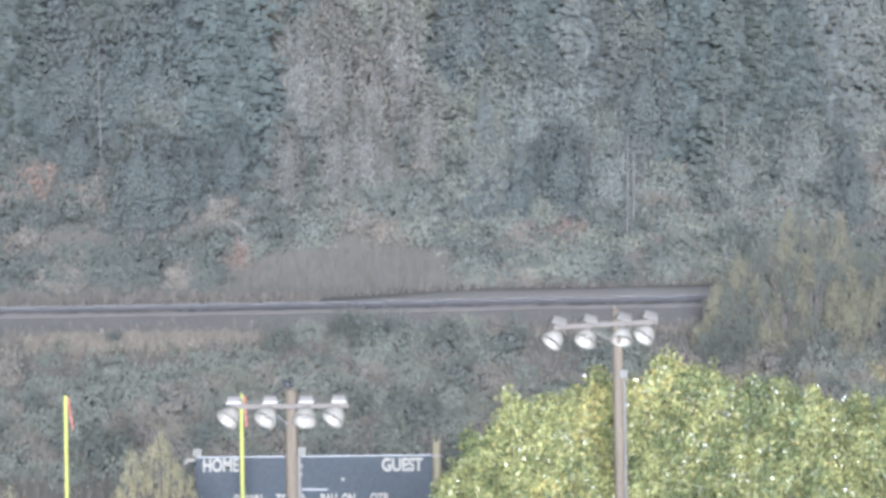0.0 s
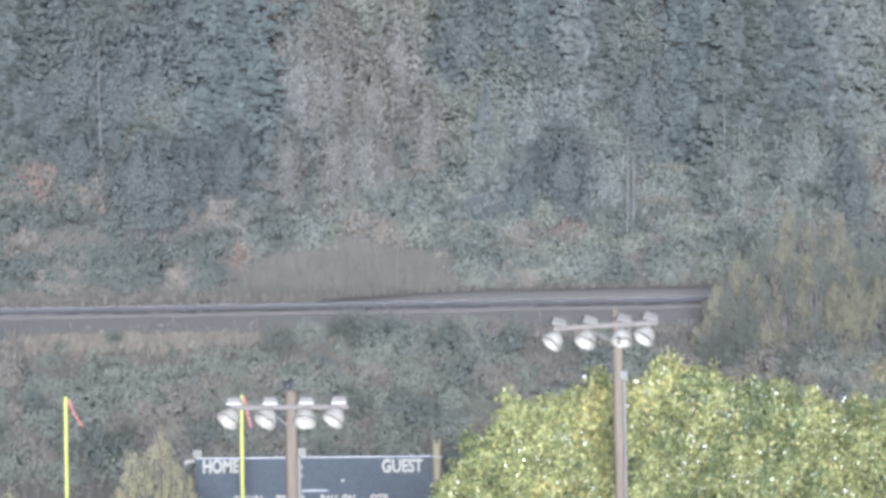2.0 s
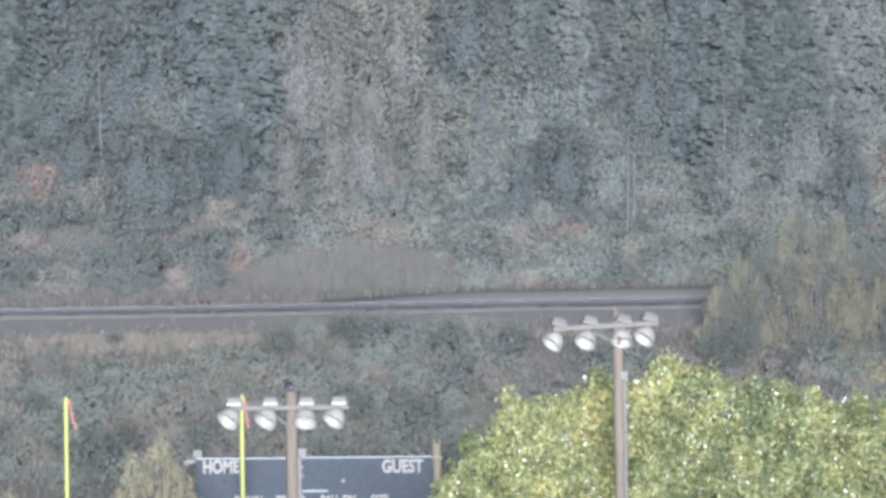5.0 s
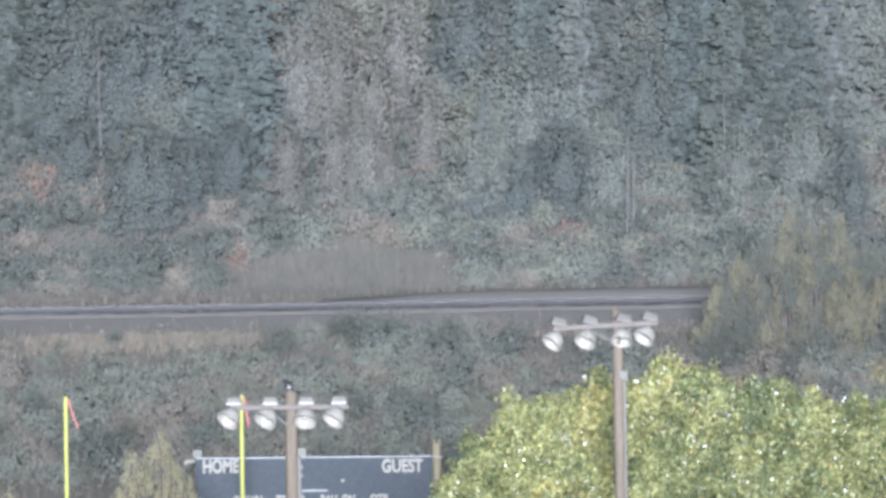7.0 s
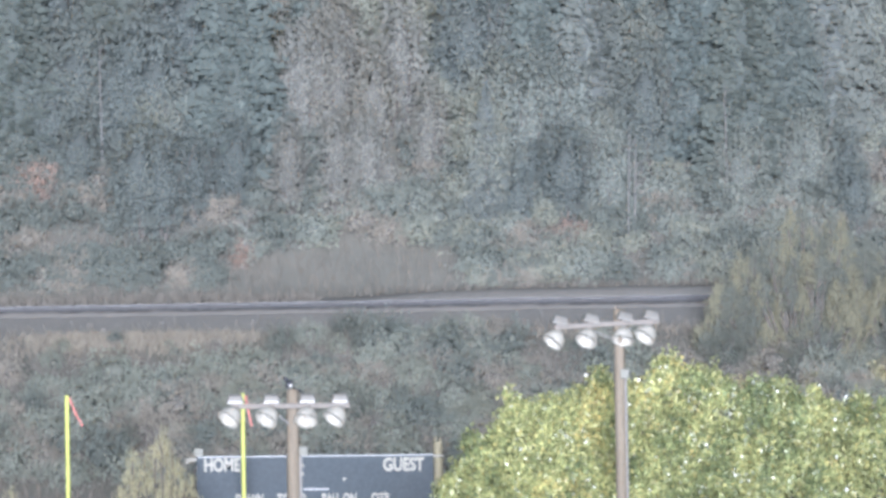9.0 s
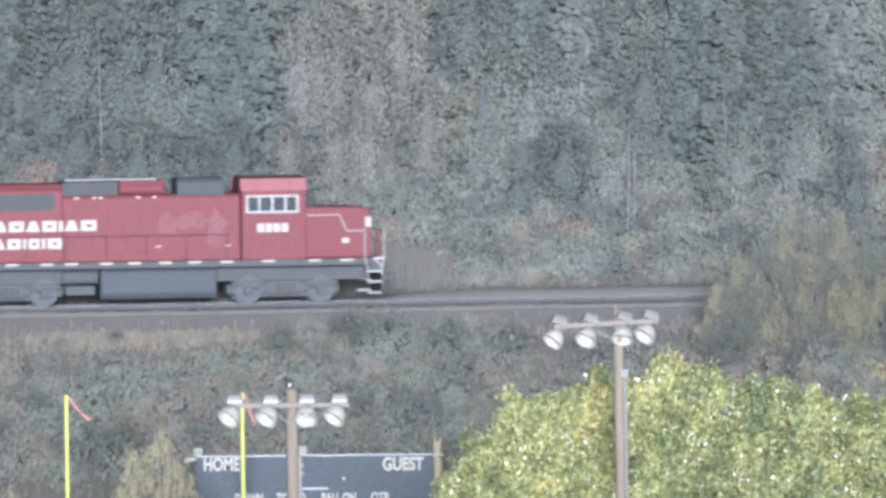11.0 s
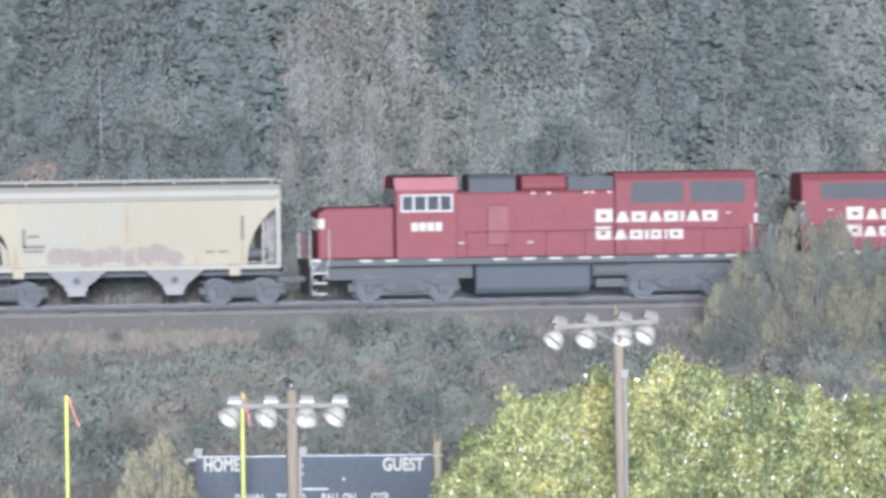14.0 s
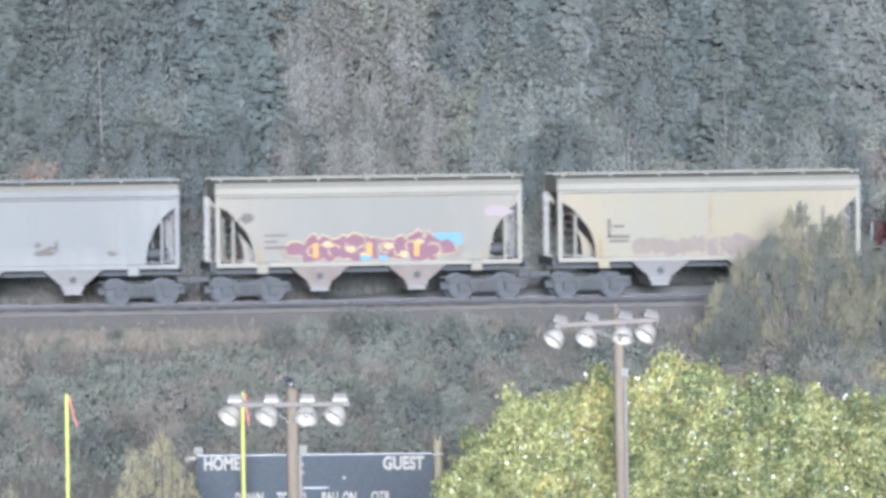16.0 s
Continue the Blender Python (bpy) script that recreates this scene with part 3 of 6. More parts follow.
def locomotive(label, one_grille):
    """x runs to the cab end, 0 at the hood end's coupler face; z from the rail top."""
    o = 0.86
    back, hood_z = (5.05, 4.38) if one_grille else (5.4, 4.55)
    ca, cb = (11.68, 14.08) if one_grille else (11.45, 13.75)
    loco = thing("locomotive", label, "locomotive", group="locomotives at the head of the train")
    bm = B()
    box(bm, 0.25, o + 17.05, -1.52, 1.52, 1.22, 1.47, 0.02)
    box(bm, 0.5, o + 16.4, -0.55, 0.55, 0.75, 1.22)
    for x in (o - 0.15, o + 16.7):
        box(bm, x - 0.25, x + 0.25, -1.5, 1.5, 0.98, 1.22)
    part("frame", bm, M_BLACK, loco, "black underframe and walkway")
    for sg in (-1, 1):
        y = sg * 1.525
        for x in (1.35, 2.2, 3.1, 4.4, 5.3, 6.6, 7.65, 8.8, 9.9, 11.1, 12.65, 14.4, 15.6) if one_grille else (1.05, 1.87, 2.78, 3.7, 5.8, 6.65, 7.75, 8.75, 9.85, 12.3, 13.95, 14.9):
            bm = B()
            box(bm, o + x - 0.24, o + x + 0.24, min(y, y + sg * 0.008), max(y, y + sg * 0.008), 1.37, 1.45)
            part("reflector_stripe", bm, M_WHITE, loco, "white reflective stripe")
    # rear radiator section
    bm = B()
    loft(bm, [(-1.15, 1.47), (-1.15, hood_z - 0.28), (-0.92, hood_z), (0.92, hood_z), (1.15, hood_z - 0.28), (1.15, 1.47)], o, o + back)
    bmesh.ops.bevel(bm, geom=bm.edges[:], offset=0.05, segments=2, affect="EDGES", profile=0.5)
    rear = part("radiator_hood", bm, M_RED, loco)
    spans = [(0.75, 4.75)] if one_grille else [(0.46, 2.52), (2.80, 4.80)]
    for sg in (-1, 1):
        for a, b in spans:
            bm = B()
            box(bm, o + a, o + b, min(sg * 1.10, sg * 1.158), max(sg * 1.10, sg * 1.158), 3.40, hood_z - 0.36)
            g = part("radiator_grille", bm, M_GRILLE, rear, "black radiator intake grille")
            bm = B()
            k = a + 0.1
            while k < b - 0.05:
                box(bm, o + k - 0.012, o + k + 0.012, min(sg * 1.158, sg * 1.175), max(sg * 1.158, sg * 1.175), 3.42, hood_z - 0.38)
                k += 0.16
            part("grille_screen", bm, M_GRILLE, rear)
        bm = B()
        box(bm, o + 0.45, o + 1.05, min(sg * 1.15, sg * 1.165), max(sg * 1.15, sg * 1.165), 1.7, 2.95, 0.01)
        part("hood_door", bm, M_RED, rear)
    # engine hood
    bm = B()
    loft(bm, [(-0.95, 1.47), (-0.95, 3.82), (-0.85, 3.93), (0.85, 3.93), (0.95, 3.82), (0.95, 1.47)], o + back, o + ca)
    bmesh.ops.bevel(bm, geom=bm.edges[:], offset=0.03, segments=2, affect="EDGES", profile=0.5)
    hood = part("engine_hood", bm, M_RED, loco)
    for sg in (-1, 1):
        for i in range(9):
            x = o + 5.5 + 0.62 * i
            bm = B()
            box(bm, x, x + 0.56, min(sg * 0.95, sg * 0.965), max(sg * 0.95, sg * 0.965), 1.75, 3.5, 0.006)
            part("hood_door", bm, M_RED, hood)
        for x in (5.5, 6.15, 6.4, 7.8, 8.4):
            bm = B()
            box(bm, o + x, o + x + 0.16, min(sg * 0.95, sg * 0.972), max(sg * 0.95, sg * 0.972), 3.80, 3.87)
            part("hood_latch", bm, M_WHITE, hood, "small white latch plate")
        if one_grille:
            continue
        bm = B()
        box(bm, o + 9.4, o + 10.25, min(sg * 0.95, sg * 1.12), max(sg * 0.95, sg * 1.12), 1.9, 3.4, 0.05)
        part("equipment_box", bm, M_SCUFF, hood, "faded pinkish equipment door")
    bm = B()
    loft(bm, [(-0.85, 3.93), (-0.95, 4.12), (-0.80, 4.50), (0.80, 4.50), (0.95, 4.12), (0.85, 3.93)], o + 7.19, o + 8.9)
    bmesh.ops.bevel(bm, geom=bm.edges[:], offset=0.08, segments=3, affect="EDGES", profile=0.5)
    part("exhaust_housing", bm, M_RED, loco)
    bm = B()
    loft(bm, [(-0.86, 3.93), (-0.86, 4.42), (0.86, 4.42), (0.86, 3.93)], o + back + 0.02, o + 7.15)
    for i in range(2):
        rod(bm, (o + 5.95 + i * 0.85, 0, 4.42), (o + 5.95 + i * 0.85, 0, 4.52), 0.46, sides=20)
    part("fan_housing", bm, M_GRILLE, loco, "black cooling fan housing")
    bm = B()
    loft(bm, [(-0.9, 3.88), (-0.9, 4.38), (-0.75, 4.52), (0.75, 4.52), (0.9, 4.38), (0.9, 3.88)], o + (9.35 if one_grille else 9.13), o + (11.1 if one_grille else 10.9))
    part("intake_filter", bm, M_GRILLE, loco, "black inertial air intake")
    # cab
    bm = B()
    loft(bm, [(-1.48, 1.47), (-1.48, 4.02), (-1.22, 4.46), (-0.5, 4.56), (0.5, 4.56), (1.22, 4.46), (1.48, 4.02), (1.48, 1.47)], o + ca, o + cb)
    bmesh.ops.bevel(bm, geom=bm.edges[:], offset=0.03, segments=2, affect="EDGES", profile=0.5)
    cab = part("cab", bm, M_RED, loco)
    for sg in (-1, 1):
        q = pose(0, 0, 0) if sg < 0 else pose(0, 0, 0) @ Matrix.Diagonal((1, -1, 1, 1))
        bm = B()
        loft(bm, [(-1.50, 4.03), (-1.245, 4.475), (-1.22, 4.46), (-1.475, 4.01)], o + ca - 0.03, o + cb + 0.04)
        bmesh.ops.transform(bm, matrix=q, verts=bm.verts[:])
        part("roof_edge", bm, M_REDROOF, cab, "red cab roof slope, lightened as if skylit")
        for a, b in ((ca + 0.24, ca + 0.62), (ca + 0.70, ca + 1.11), (ca + 1.19, ca + 1.60), (ca + 1.68, ca + 2.05)):
            bm = B()
            box(bm, o + a, o + b, min(sg * 1.47, sg * 1.49), max(sg * 1.47, sg * 1.49), 3.27, 3.79)
            part("window_pane", bm, M_GLASS, cab, "dark cab window glass")
        bm = B()
        for a, b in ((ca + 0.16, ca + 0.24), (ca + 0.62, ca + 0.70), (ca + 1.11, ca + 1.19), (ca + 1.60, ca + 1.68), (ca + 2.05, ca + 2.13)):
            box(bm, o + a, o + b, min(sg * 1.475, sg * 1.515), max(sg * 1.475, sg * 1.515), 3.20, 3.86)
        for z in (3.20, 3.79):
            box(bm, o + ca + 0.16, o + ca + 2.13, min(sg * 1.477, sg * 1.512), max(sg * 1.477, sg * 1.512), z, z + 0.07)
        part("window_frame", bm, M_RAILING, cab, "silver window frame")
        for i, w in enumerate((0.25, 0.25, 0.25, 0.25)):
            bm = B()
            box(bm, o + ca + 0.58 + 0.30 * i, o + ca + 0.58 + 0.30 * i + w, min(sg * 1.48, sg * 1.488), max(sg * 1.48, sg * 1.488), 2.49, 2.81)
            part("number_bar", bm, M_WHITE, cab, "white road number bar")
    for y in (-1.0, 0.1):
        bm = B()
        box(bm, o + cb - 0.01, o + cb + 0.03, y, y + 0.85, 3.45, 4.05)
        part("windscreen", bm, M_GLASS, cab)
    # nose
    bm = B()
    prism(bm, [(o + cb, 1.47), (o + cb, 3.40), (o + 16.3, 3.38), (o + 16.62, 3.20), (o + 16.62, 1.47)], -1.0, 1.0)
    bmesh.ops.bevel(bm, geom=bm.edges[:], offset=0.08, segments=3, affect="EDGES", profile=0.5)
    nose = part("nose", bm, M_RED, loco)
    bm = B()
    box(bm, o + 16.62, o + 16.65, -0.75, -0.15, 2.55, 3.0)
    box(bm, o + 16.62, o + 16.65, 0.15, 0.75, 2.55, 3.0)
    for sg in (-1, 1):
        box(bm, o + 16.38, o + 16.6, min(sg * 1.0, sg * 1.012), max(sg * 1.0, sg * 1.012), 2.62, 2.98)
    part("nose_emblem", bm, M_WHITE, nose, "white block emblem on the nose")
    for sg in (-1, 1) if one_grille else ():
        bm = B()
        pts = [(cb + 0.12, 3.08), (15.4, 3.08), (15.7, 2.47), (16.3, 2.47)]
        for (xa, za), (xb, zb) in zip(pts, pts[1:]):
            rod(bm, (o + xa, sg * 1.02, za), (o + xb, sg * 1.02, zb), 0.024, sides=6)
        part("nose_handrail", bm, M_RAILING, nose, "pale handrail along the nose")
    # long handrails by the hood
    for sg in (-1, 1):
        bm = B()
        rod(bm, (o + 0.3, sg * 1.48, 2.45), (o + 11.2, sg * 1.48, 2.45), 0.012, sides=6)
        for i in range(8):
            x = o + 0.6 + i * 1.5
            rod(bm, (x, sg * 1.48, 1.47), (x, sg * 1.48, 2.45), 0.011, sides=6)
        part("side_handrail", bm, M_RED, loco)
    # brand lettering as plain blocks: wedges, bars and slotted blocks
    for sg in (-1, 1):
        y = sg * 1.16
        for row, z, wedges in ((LETTERS_TOP, 2.62 if one_grille else 2.70, (1, 3, 6)), (LETTERS_LOW, 1.98 if one_grille else 2.05, (1,))):
            for n, (dx, w, h) in enumerate(row):
                dx, w = dx * 1.04, w * 1.04
                a = 1.71 + dx if sg < 0 else 6.16 - dx - w
                w = max(0.13, w - 0.05)
                bm = B()
                deep = y if (a + w / 2) < back else sg * 0.97
                ya, yb, hh = min(deep, deep - sg * 0.02), max(deep, deep - sg * 0.02), 0.49 * h
                if w < 0.3:
                    box(bm, o + a, o + a + w, ya, yb, z, z + hh)
                elif n in wedges:
                    prism(bm, [(o + a, z), (o + a + w, z), (o + a + w * 0.68, z + hh), (o + a + w * 0.32, z + hh)], ya, yb)
                else:
                    box(bm, o + a, o + a + w * 0.36, ya, yb, z, z + hh)
                    box(bm, o + a + w * 0.36, o + a + w * 0.7, ya, yb, z + hh * 0.62, z + hh)
                    box(bm, o + a + w * 0.36, o + a + w * 0.7, ya, yb, z, z + hh * 0.34)
                    box(bm, o + a + w * 0.7, o + a + w, ya, yb, z, z + hh)
                part("letter_block", bm, M_WHITE, loco, "plain white block of the side lettering")
    # small white plates: hood end emblem, class light, latch and nose plate
    for sg in (-1, 1):
        for x0, x1, z0, z1, name in ((-0.02, 0.1, 2.60, 2.96, "end_emblem"), (-0.02, 0.1, 3.24, 3.31, "class_light"), (1.0, 1.2, 2.98, 3.03, "door_plate"), (0.92, 0.94, 2.1, 2.9, "door_edge")):
            bm = B()
            deep = 0.3 if x0 < 0 else 1.15
            box(bm, o + x0, o + x1, min(sg * deep, sg * 1.17), max(sg * deep, sg * 1.17), z0, z1, 0.004)
            part(name, bm, M_BLACK if name == "door_edge" else M_WHITE, loco)
        for x0 in (0.10, o + 16.6):
            bm = B()
            box(bm, x0, x0 + 0.4, min(sg * 1.525, sg * 1.535), max(sg * 1.525, sg * 1.535), 1.41, 1.5)
            rod(bm, (x0 + 0.05, sg * 1.5, 1.42), (x0 + 0.3, sg * 1.5, 1.16), 0.03, sides=6)
            part("corner_bracket", bm, M_RAILING, loco, "white painted corner bracket")
        if one_grille:
            bm = B()
            box(bm, o + 15.5, o + 15.76, min(sg * 1.0, sg * 1.012), max(sg * 1.0, sg * 1.012), 2.03, 2.22)
            part("nose_plate", bm, M_WHITE, nose, "small white plate")
        for x in (8.5, 11.1):
            bm = B()
            box(bm, o + x, o + x + 0.22, min(sg * 0.96, sg * 0.98), max(sg * 0.96, sg * 0.98), 1.98, 2.03)
            part("hood_latch", bm, M_WHITE, hood, "small white latch plate")
        bm = B()
        rod(bm, (o + 12.45, sg * 1.18, 0.5), (o + 12.45, sg * 1.22, 0.5), 0.075, sides=12)
        part("bearing_cap", bm, M_STEEL, loco, "dull steel bearing cap")
    # fuel tank and air reservoirs
    bm = B()
    loft(bm, [(-1.35, 0.45), (-1.2, 0.25), (1.2, 0.25), (1.35, 0.45), (1.35, 1.1), (1.2, 1.2), (-1.2, 1.2), (-1.35, 1.1)], o + 6.4, o + 10.74)
    bmesh.ops.bevel(bm, geom=bm.edges[:], offset=0.05, segments=2, affect="EDGES", profile=0.5)
    part("fuel_tank", bm, M_TANK, loco, "dark grey fuel tank")
    for sg in (-1, 1):
        bm = B()
        rod(bm, (o + 5.0, sg * 1.1, 0.95), (o + 6.3, sg * 1.1, 0.95), 0.2, sides=14)
        part("air_reservoir", bm, M_BLACK, loco)
        bm = B()
        box(bm, o + 5.1, o + 6.2, min(sg * 0.9, sg * 1.3), max(sg * 0.9, sg * 1.3), 0.42, 0.7, 0.04)
        part("battery_box", bm, M_BLACK, loco)
    # steps, end rails, pilots
    for x0, sg_end in ((o - 0.42, -1), (o + 16.28, 1)):
        for sg in (-1, 1):
            for z in (0.36, 0.70, 1.0):
                bm = B()
                box(bm, x0 + 0.1, x0 + 0.62, min(sg * 1.15, sg * 1.53), max(sg * 1.15, sg * 1.53), z - 0.025, z + 0.025)
                part("step", bm, M_RAILING, loco, "white-edged boarding step")
            for x, lean in ((x0, 0.08), (x0 + 0.72, -0.08)):
                bm = B()
                pts = [(x + lean, 0.85), (x + lean, 1.15), (x, 1.5), (x, 2.55)]
                for (xa, za), (xb, zb) in zip(pts, pts[1:]):
                    rod(bm, (xa, sg * 1.52, za), (xb, sg * 1.52, zb), 0.032)
                rod(bm, (x, sg * 1.52, 2.55), (x, sg * 1.1, 2.55), 0.03)
                part("grab_rail", bm, M_RAILING, loco, "pale curved grab rail")
        xe = x0 + (-0.02 if sg_end < 0 else 0.74)
        for sg in (-1, 1):
            bm = B()
            rod(bm, (xe, sg * 0.35, 1.2), (xe, sg * 0.35, 2.45), 0.025)
            rod(bm, (xe, sg * 0.35, 2.45), (xe, sg * 1.5, 2.5), 0.025)
            part("end_railing", bm, M_RED, loco)
        bm = B()
        xp = x0 + (0.05 if sg_end < 0 else 0.67)
        box(bm, xp - 0.04, xp + 0.04, -1.4, 1.4, 0.3, 1.22, 0.02)
        part("pilot_plate", bm, M_BLACK, loco)
    coupler(loco, 0.56, -1)
    coupler(loco, o + 16.94, 1)
    sets = []
    for x in (2.97, 13.33):
        truck(loco, "truck", o + x, 1.37, 0.508, sets)
    # roof details
    for x in (12.2, 12.6, 13.1):
        bm = B()
        rod(bm, (o + x, -0.2, 4.52), (o + x, -0.2, 4.68), 0.05, sides=8)
        part("antenna", bm, M_BLACK, loco)
    bm = B()
    rod(bm, (o + 12.4, 0.3, 4.56), (o + 12.4, 0.3, 4.66), 0.04, sides=8)
    rod(bm, (o + 12.4, 0.3, 4.64), (o + 12.95, 0.3, 4.64), 0.035, 0.07, sides=10)
    part("horn", bm, M_BLACK, loco)
    bm = B()
    box(bm, o + cb + 0.1, o + cb + 0.5, -0.3, 0.3, 3.38, 3.46, 0.03)
    part("nose_vent", bm, M_GRILLE, loco)
    if one_grille:
        for i, (x, z, rx, rz) in enumerate(((9.0, 2.8, 0.4, 0.45), (9.9, 2.95, 0.6, 0.3), (10.8, 2.6, 0.35, 0.6))):
            bm = B()
            prism(bm, blob(o + x, z, rx, rz, i * 4.1, rough=0.9), -0.972 - 0.002 * i, -0.955)
            part("scuffed_patch", bm, M_SCUFF, loco, "pinkish scuffed and faded paint patch")
        # pale plate added as the highlight along the roof edges
        bm = B()
        box(bm, o + 5.15, o + 8.6, -0.92, 0.92, 4.48, 4.53, 0.01)
        part("roof_walkway", bm, M_RAILING, loco, "pale plate standing in for a roof edge highlight")
    # the deck and all above it ride higher on the springs
    for ob in loco.children_recursive:
        if ob.name.split(".")[0] not in ("truck", "wheelset", "coupler", "bearing_cap"):
            for vert in ob.data.vertices:
                vert.co.z += (0.19 if one_grille else 0.15) * smooth(0.3, 1.2, vert.co.z)
    return loco, sets


def end_curve(x_top, x_low, z_top, z_low, n=10):
    """The curved cut at the end of a hopper side, from top to bottom."""
    pts = []
    for i in range(n + 1):
        a = i / n
        x = x_top + (x_low - x_top) * (math.sin(a * math.pi / 2) ** 0.9)
        pts.append((x, z_top + (z_low - z_top) * (1 - math.cos(a * math.pi / 2)) * 0.35 + (z_low - z_top) * a * 0.65))
    return pts


def hopper(label, paint, trim, bay_paint=None):
    """Two-bay covered hopper, centred on x = 0, z from the rail top."""
    car = thing("hopper_car", label, "hopper car", group="covered hopper cars behind the locomotives")

    zt, zs = 3.95, 1.40
    left = end_curve(-5.62, -4.4, 3.55, zs)
    right = end_curve(5.62, 4.6, 3.55, zs)
    outline = [(-5.8, zt), (5.8, zt)] + [(5.8, 3.75)] + right + left[::-1] + [(-5.8, 3.75)]
    for sg in (-1, 1):
        bm = B()
        prism(bm, outline, min(sg * 1.47, sg * 1.52), max(sg * 1.47, sg * 1.52))
        side = part("side_sheet", bm, paint, car)
        for x in (-0.15, 0.35):
            bm = B()
            box(bm, x - 0.03, x + 0.03, min(sg * 1.52, sg * 1.532), max(sg * 1.52, sg * 1.532), zs, zt)
            part("side_seam", bm, paint, side)
        bm = B()
        loft(bm, [(sg * 1.40, 3.95), (sg * 1.595, 3.95), (sg * 1.595, 4.0), (sg * 1.54, 4.05), (sg * 1.50, 4.28), (sg * 1.42, 4.32)], -5.88, 5.88)
        part("top_chord", bm, trim, car)
        # thin dark strip painted as the shadow below the chord's overhang
        bm = B()
        box(bm, -5.7, 5.7, min(sg * 1.515, sg * 1.53), max(sg * 1.515, sg * 1.53), 3.905, 3.945)
        part("rusty_seam", bm, M_STENCIL, car, "dark strip standing in for the top chord's shadow")
        bm = B()
        box(bm, -5.85, 5.85, min(sg * 1.44, sg * 1.56), max(sg * 1.44, sg * 1.56), 1.22, 1.39, 0.01)
        part("side_sill", bm, trim, car)
        for x in (-4.1, 4.1):
            bm = B()
            box(bm, x - 0.22, x + 0.22, min(sg * 1.5, sg * 1.58), max(sg * 1.5, sg * 1.58), 0.98, 1.38, 0.02)
            part("jacking_pad", bm, paint, car)
        for x, w in ((-5.78, 0.09), (-5.2, 0.05), (5.2, 0.05), (5.78, 0.09)):
            bm = B()
            top = 3.95 if abs(x) > 5.5 else 3.1
            box(bm, x - w, x + w, min(sg * 1.42, sg * 1.54), max(sg * 1.42, sg * 1.54), 1.3, top, 0.01)
            part("end_post", bm, trim, car)
        for x in (-5.49, 5.49):
            for i in range(7):
                bm = B()
                rod(bm, (x - 0.26, sg * 1.5, 1.5 + 0.33 * i), (x + 0.26, sg * 1.5, 1.5 + 0.33 * i), 0.011, sides=6)
                part("ladder_rung", bm, M_HOP_DARK, car)
    bm = B()
    prism(bm, [(-5.7, 3.95), (5.7, 3.95), (5.45, 3.5), (4.0, 1.5), (3.6, 1.25), (-3.5, 1.25), (-3.8, 1.5), (-5.45, 3.5)], -1.46, 1.46)
    part("slope_sheet", bm, M_HOP_DARK, car, "dark sloped end sheets")
    bm = B()
    loft(bm, [(-1.50, 4.28), (-1.36, 4.46), (-0.9, 4.55), (0.0, 4.58), (0.9, 4.55), (1.36, 4.46), (1.50, 4.28), (1.5, 3.95), (-1.5, 3.95)], -5.86, 5.86)
    roof = part("roof", bm, M_HOP_ROOF, car, "dusty grey curved roof")
    for i in range(5):
        bm = B()
        rod(bm, (-4.4 + 2.2 * i, 0, 4.5), (-4.4 + 2.2 * i, 0, 4.62), 0.42, sides=18)
        part("roof_hatch", bm, trim, roof)
    for sg in (-1, 1):
        bm = B()
        box(bm, -5.98, 5.98, sg * 0.95 - 0.22, sg * 0.95 + 0.22, 4.60, 4.645)
        part("running_board", bm, trim, roof, "pale roof running board")
        for i in range(7):
            bm = B()
            x = -5.6 + 1.866 * i
            box(bm, x - 0.03, x + 0.03, sg * 0.95 - 0.2, sg * 0.95 + 0.2, 4.5, 4.60)
            part("running_board_bracket", bm, trim, roof)
    for x in (-1.9, 1.82):
        bm = B()
        rings = []
        for z, hx, hy in ((1.3, 1.22, 1.47), (0.62, 0.42, 1.36), (0.5, 0.42, 1.36)):
            rings.append([bm.verts.new((x + a * hx, b * hy, z)) for a, b in ((-1, -1), (1, -1), (1, 1), (-1, 1))])
        for lo, hi in zip(rings, rings[1:]):
            for i in range(4):
                bm.faces.new((lo[i], lo[(i + 1) % 4], hi[(i + 1) % 4], hi[i]))
        bm.faces.new(rings[0])
        bm.faces.new(rings[-1][::-1])
        bay = part("discharge_bay", bm, bay_paint or M_BAY, car, "tapered discharge bay")
        for sg in (-1, 1):
            bm = B()
            rod(bm, (x, sg * 1.38, 0.86), (x, sg * 1.46, 0.86), 0.13, sides=14)
            part("vibrator_bracket", bm, M_BLACK, bay)
        bm = B()
        box(bm, x - 0.34, x + 0.34, -1.38, 1.38, 0.37, 0.5, 0.01)
        part("outlet_gate", bm, M_BAY, bay)
    bm = B()
    box(bm, -6.1, 6.1, -0.3, 0.3, 0.95, 1.25)
    for sg in (-1, 1):
        box(bm, sg * 6.02 - 0.06, sg * 6.02 + 0.06, -1.5, 1.5, 1.1, 1.4)
        box(bm, min(sg * 4.6, sg * 6.0), max(sg * 4.6, sg * 6.0), -1.4, 1.4, 1.3, 1.34)
    part("centre_sill", bm, M_BLACK, car)
    for sg in (-1, 1):
        bm = B()
        for y in (0.72, 1.33):
            box(bm, sg * 5.9 - 0.02, sg * 5.9 + 0.02, y - 0.02, y + 0.02, 1.3, 3.9)
        for i in range(6):
            rod(bm, (sg * 5.9, 0.72, 1.5 + i * 0.4), (sg * 5.9, 1.33, 1.5 + i * 0.4), 0.016, sides=6)
        part("end_ladder", bm, M_RAILING, car)
        coupler(car, sg * 5.84, sg)
    bm = B()
    rod(bm, (4.75, 0.2, 1.75), (5.6, 0.2, 1.75), 0.2, sides=14)
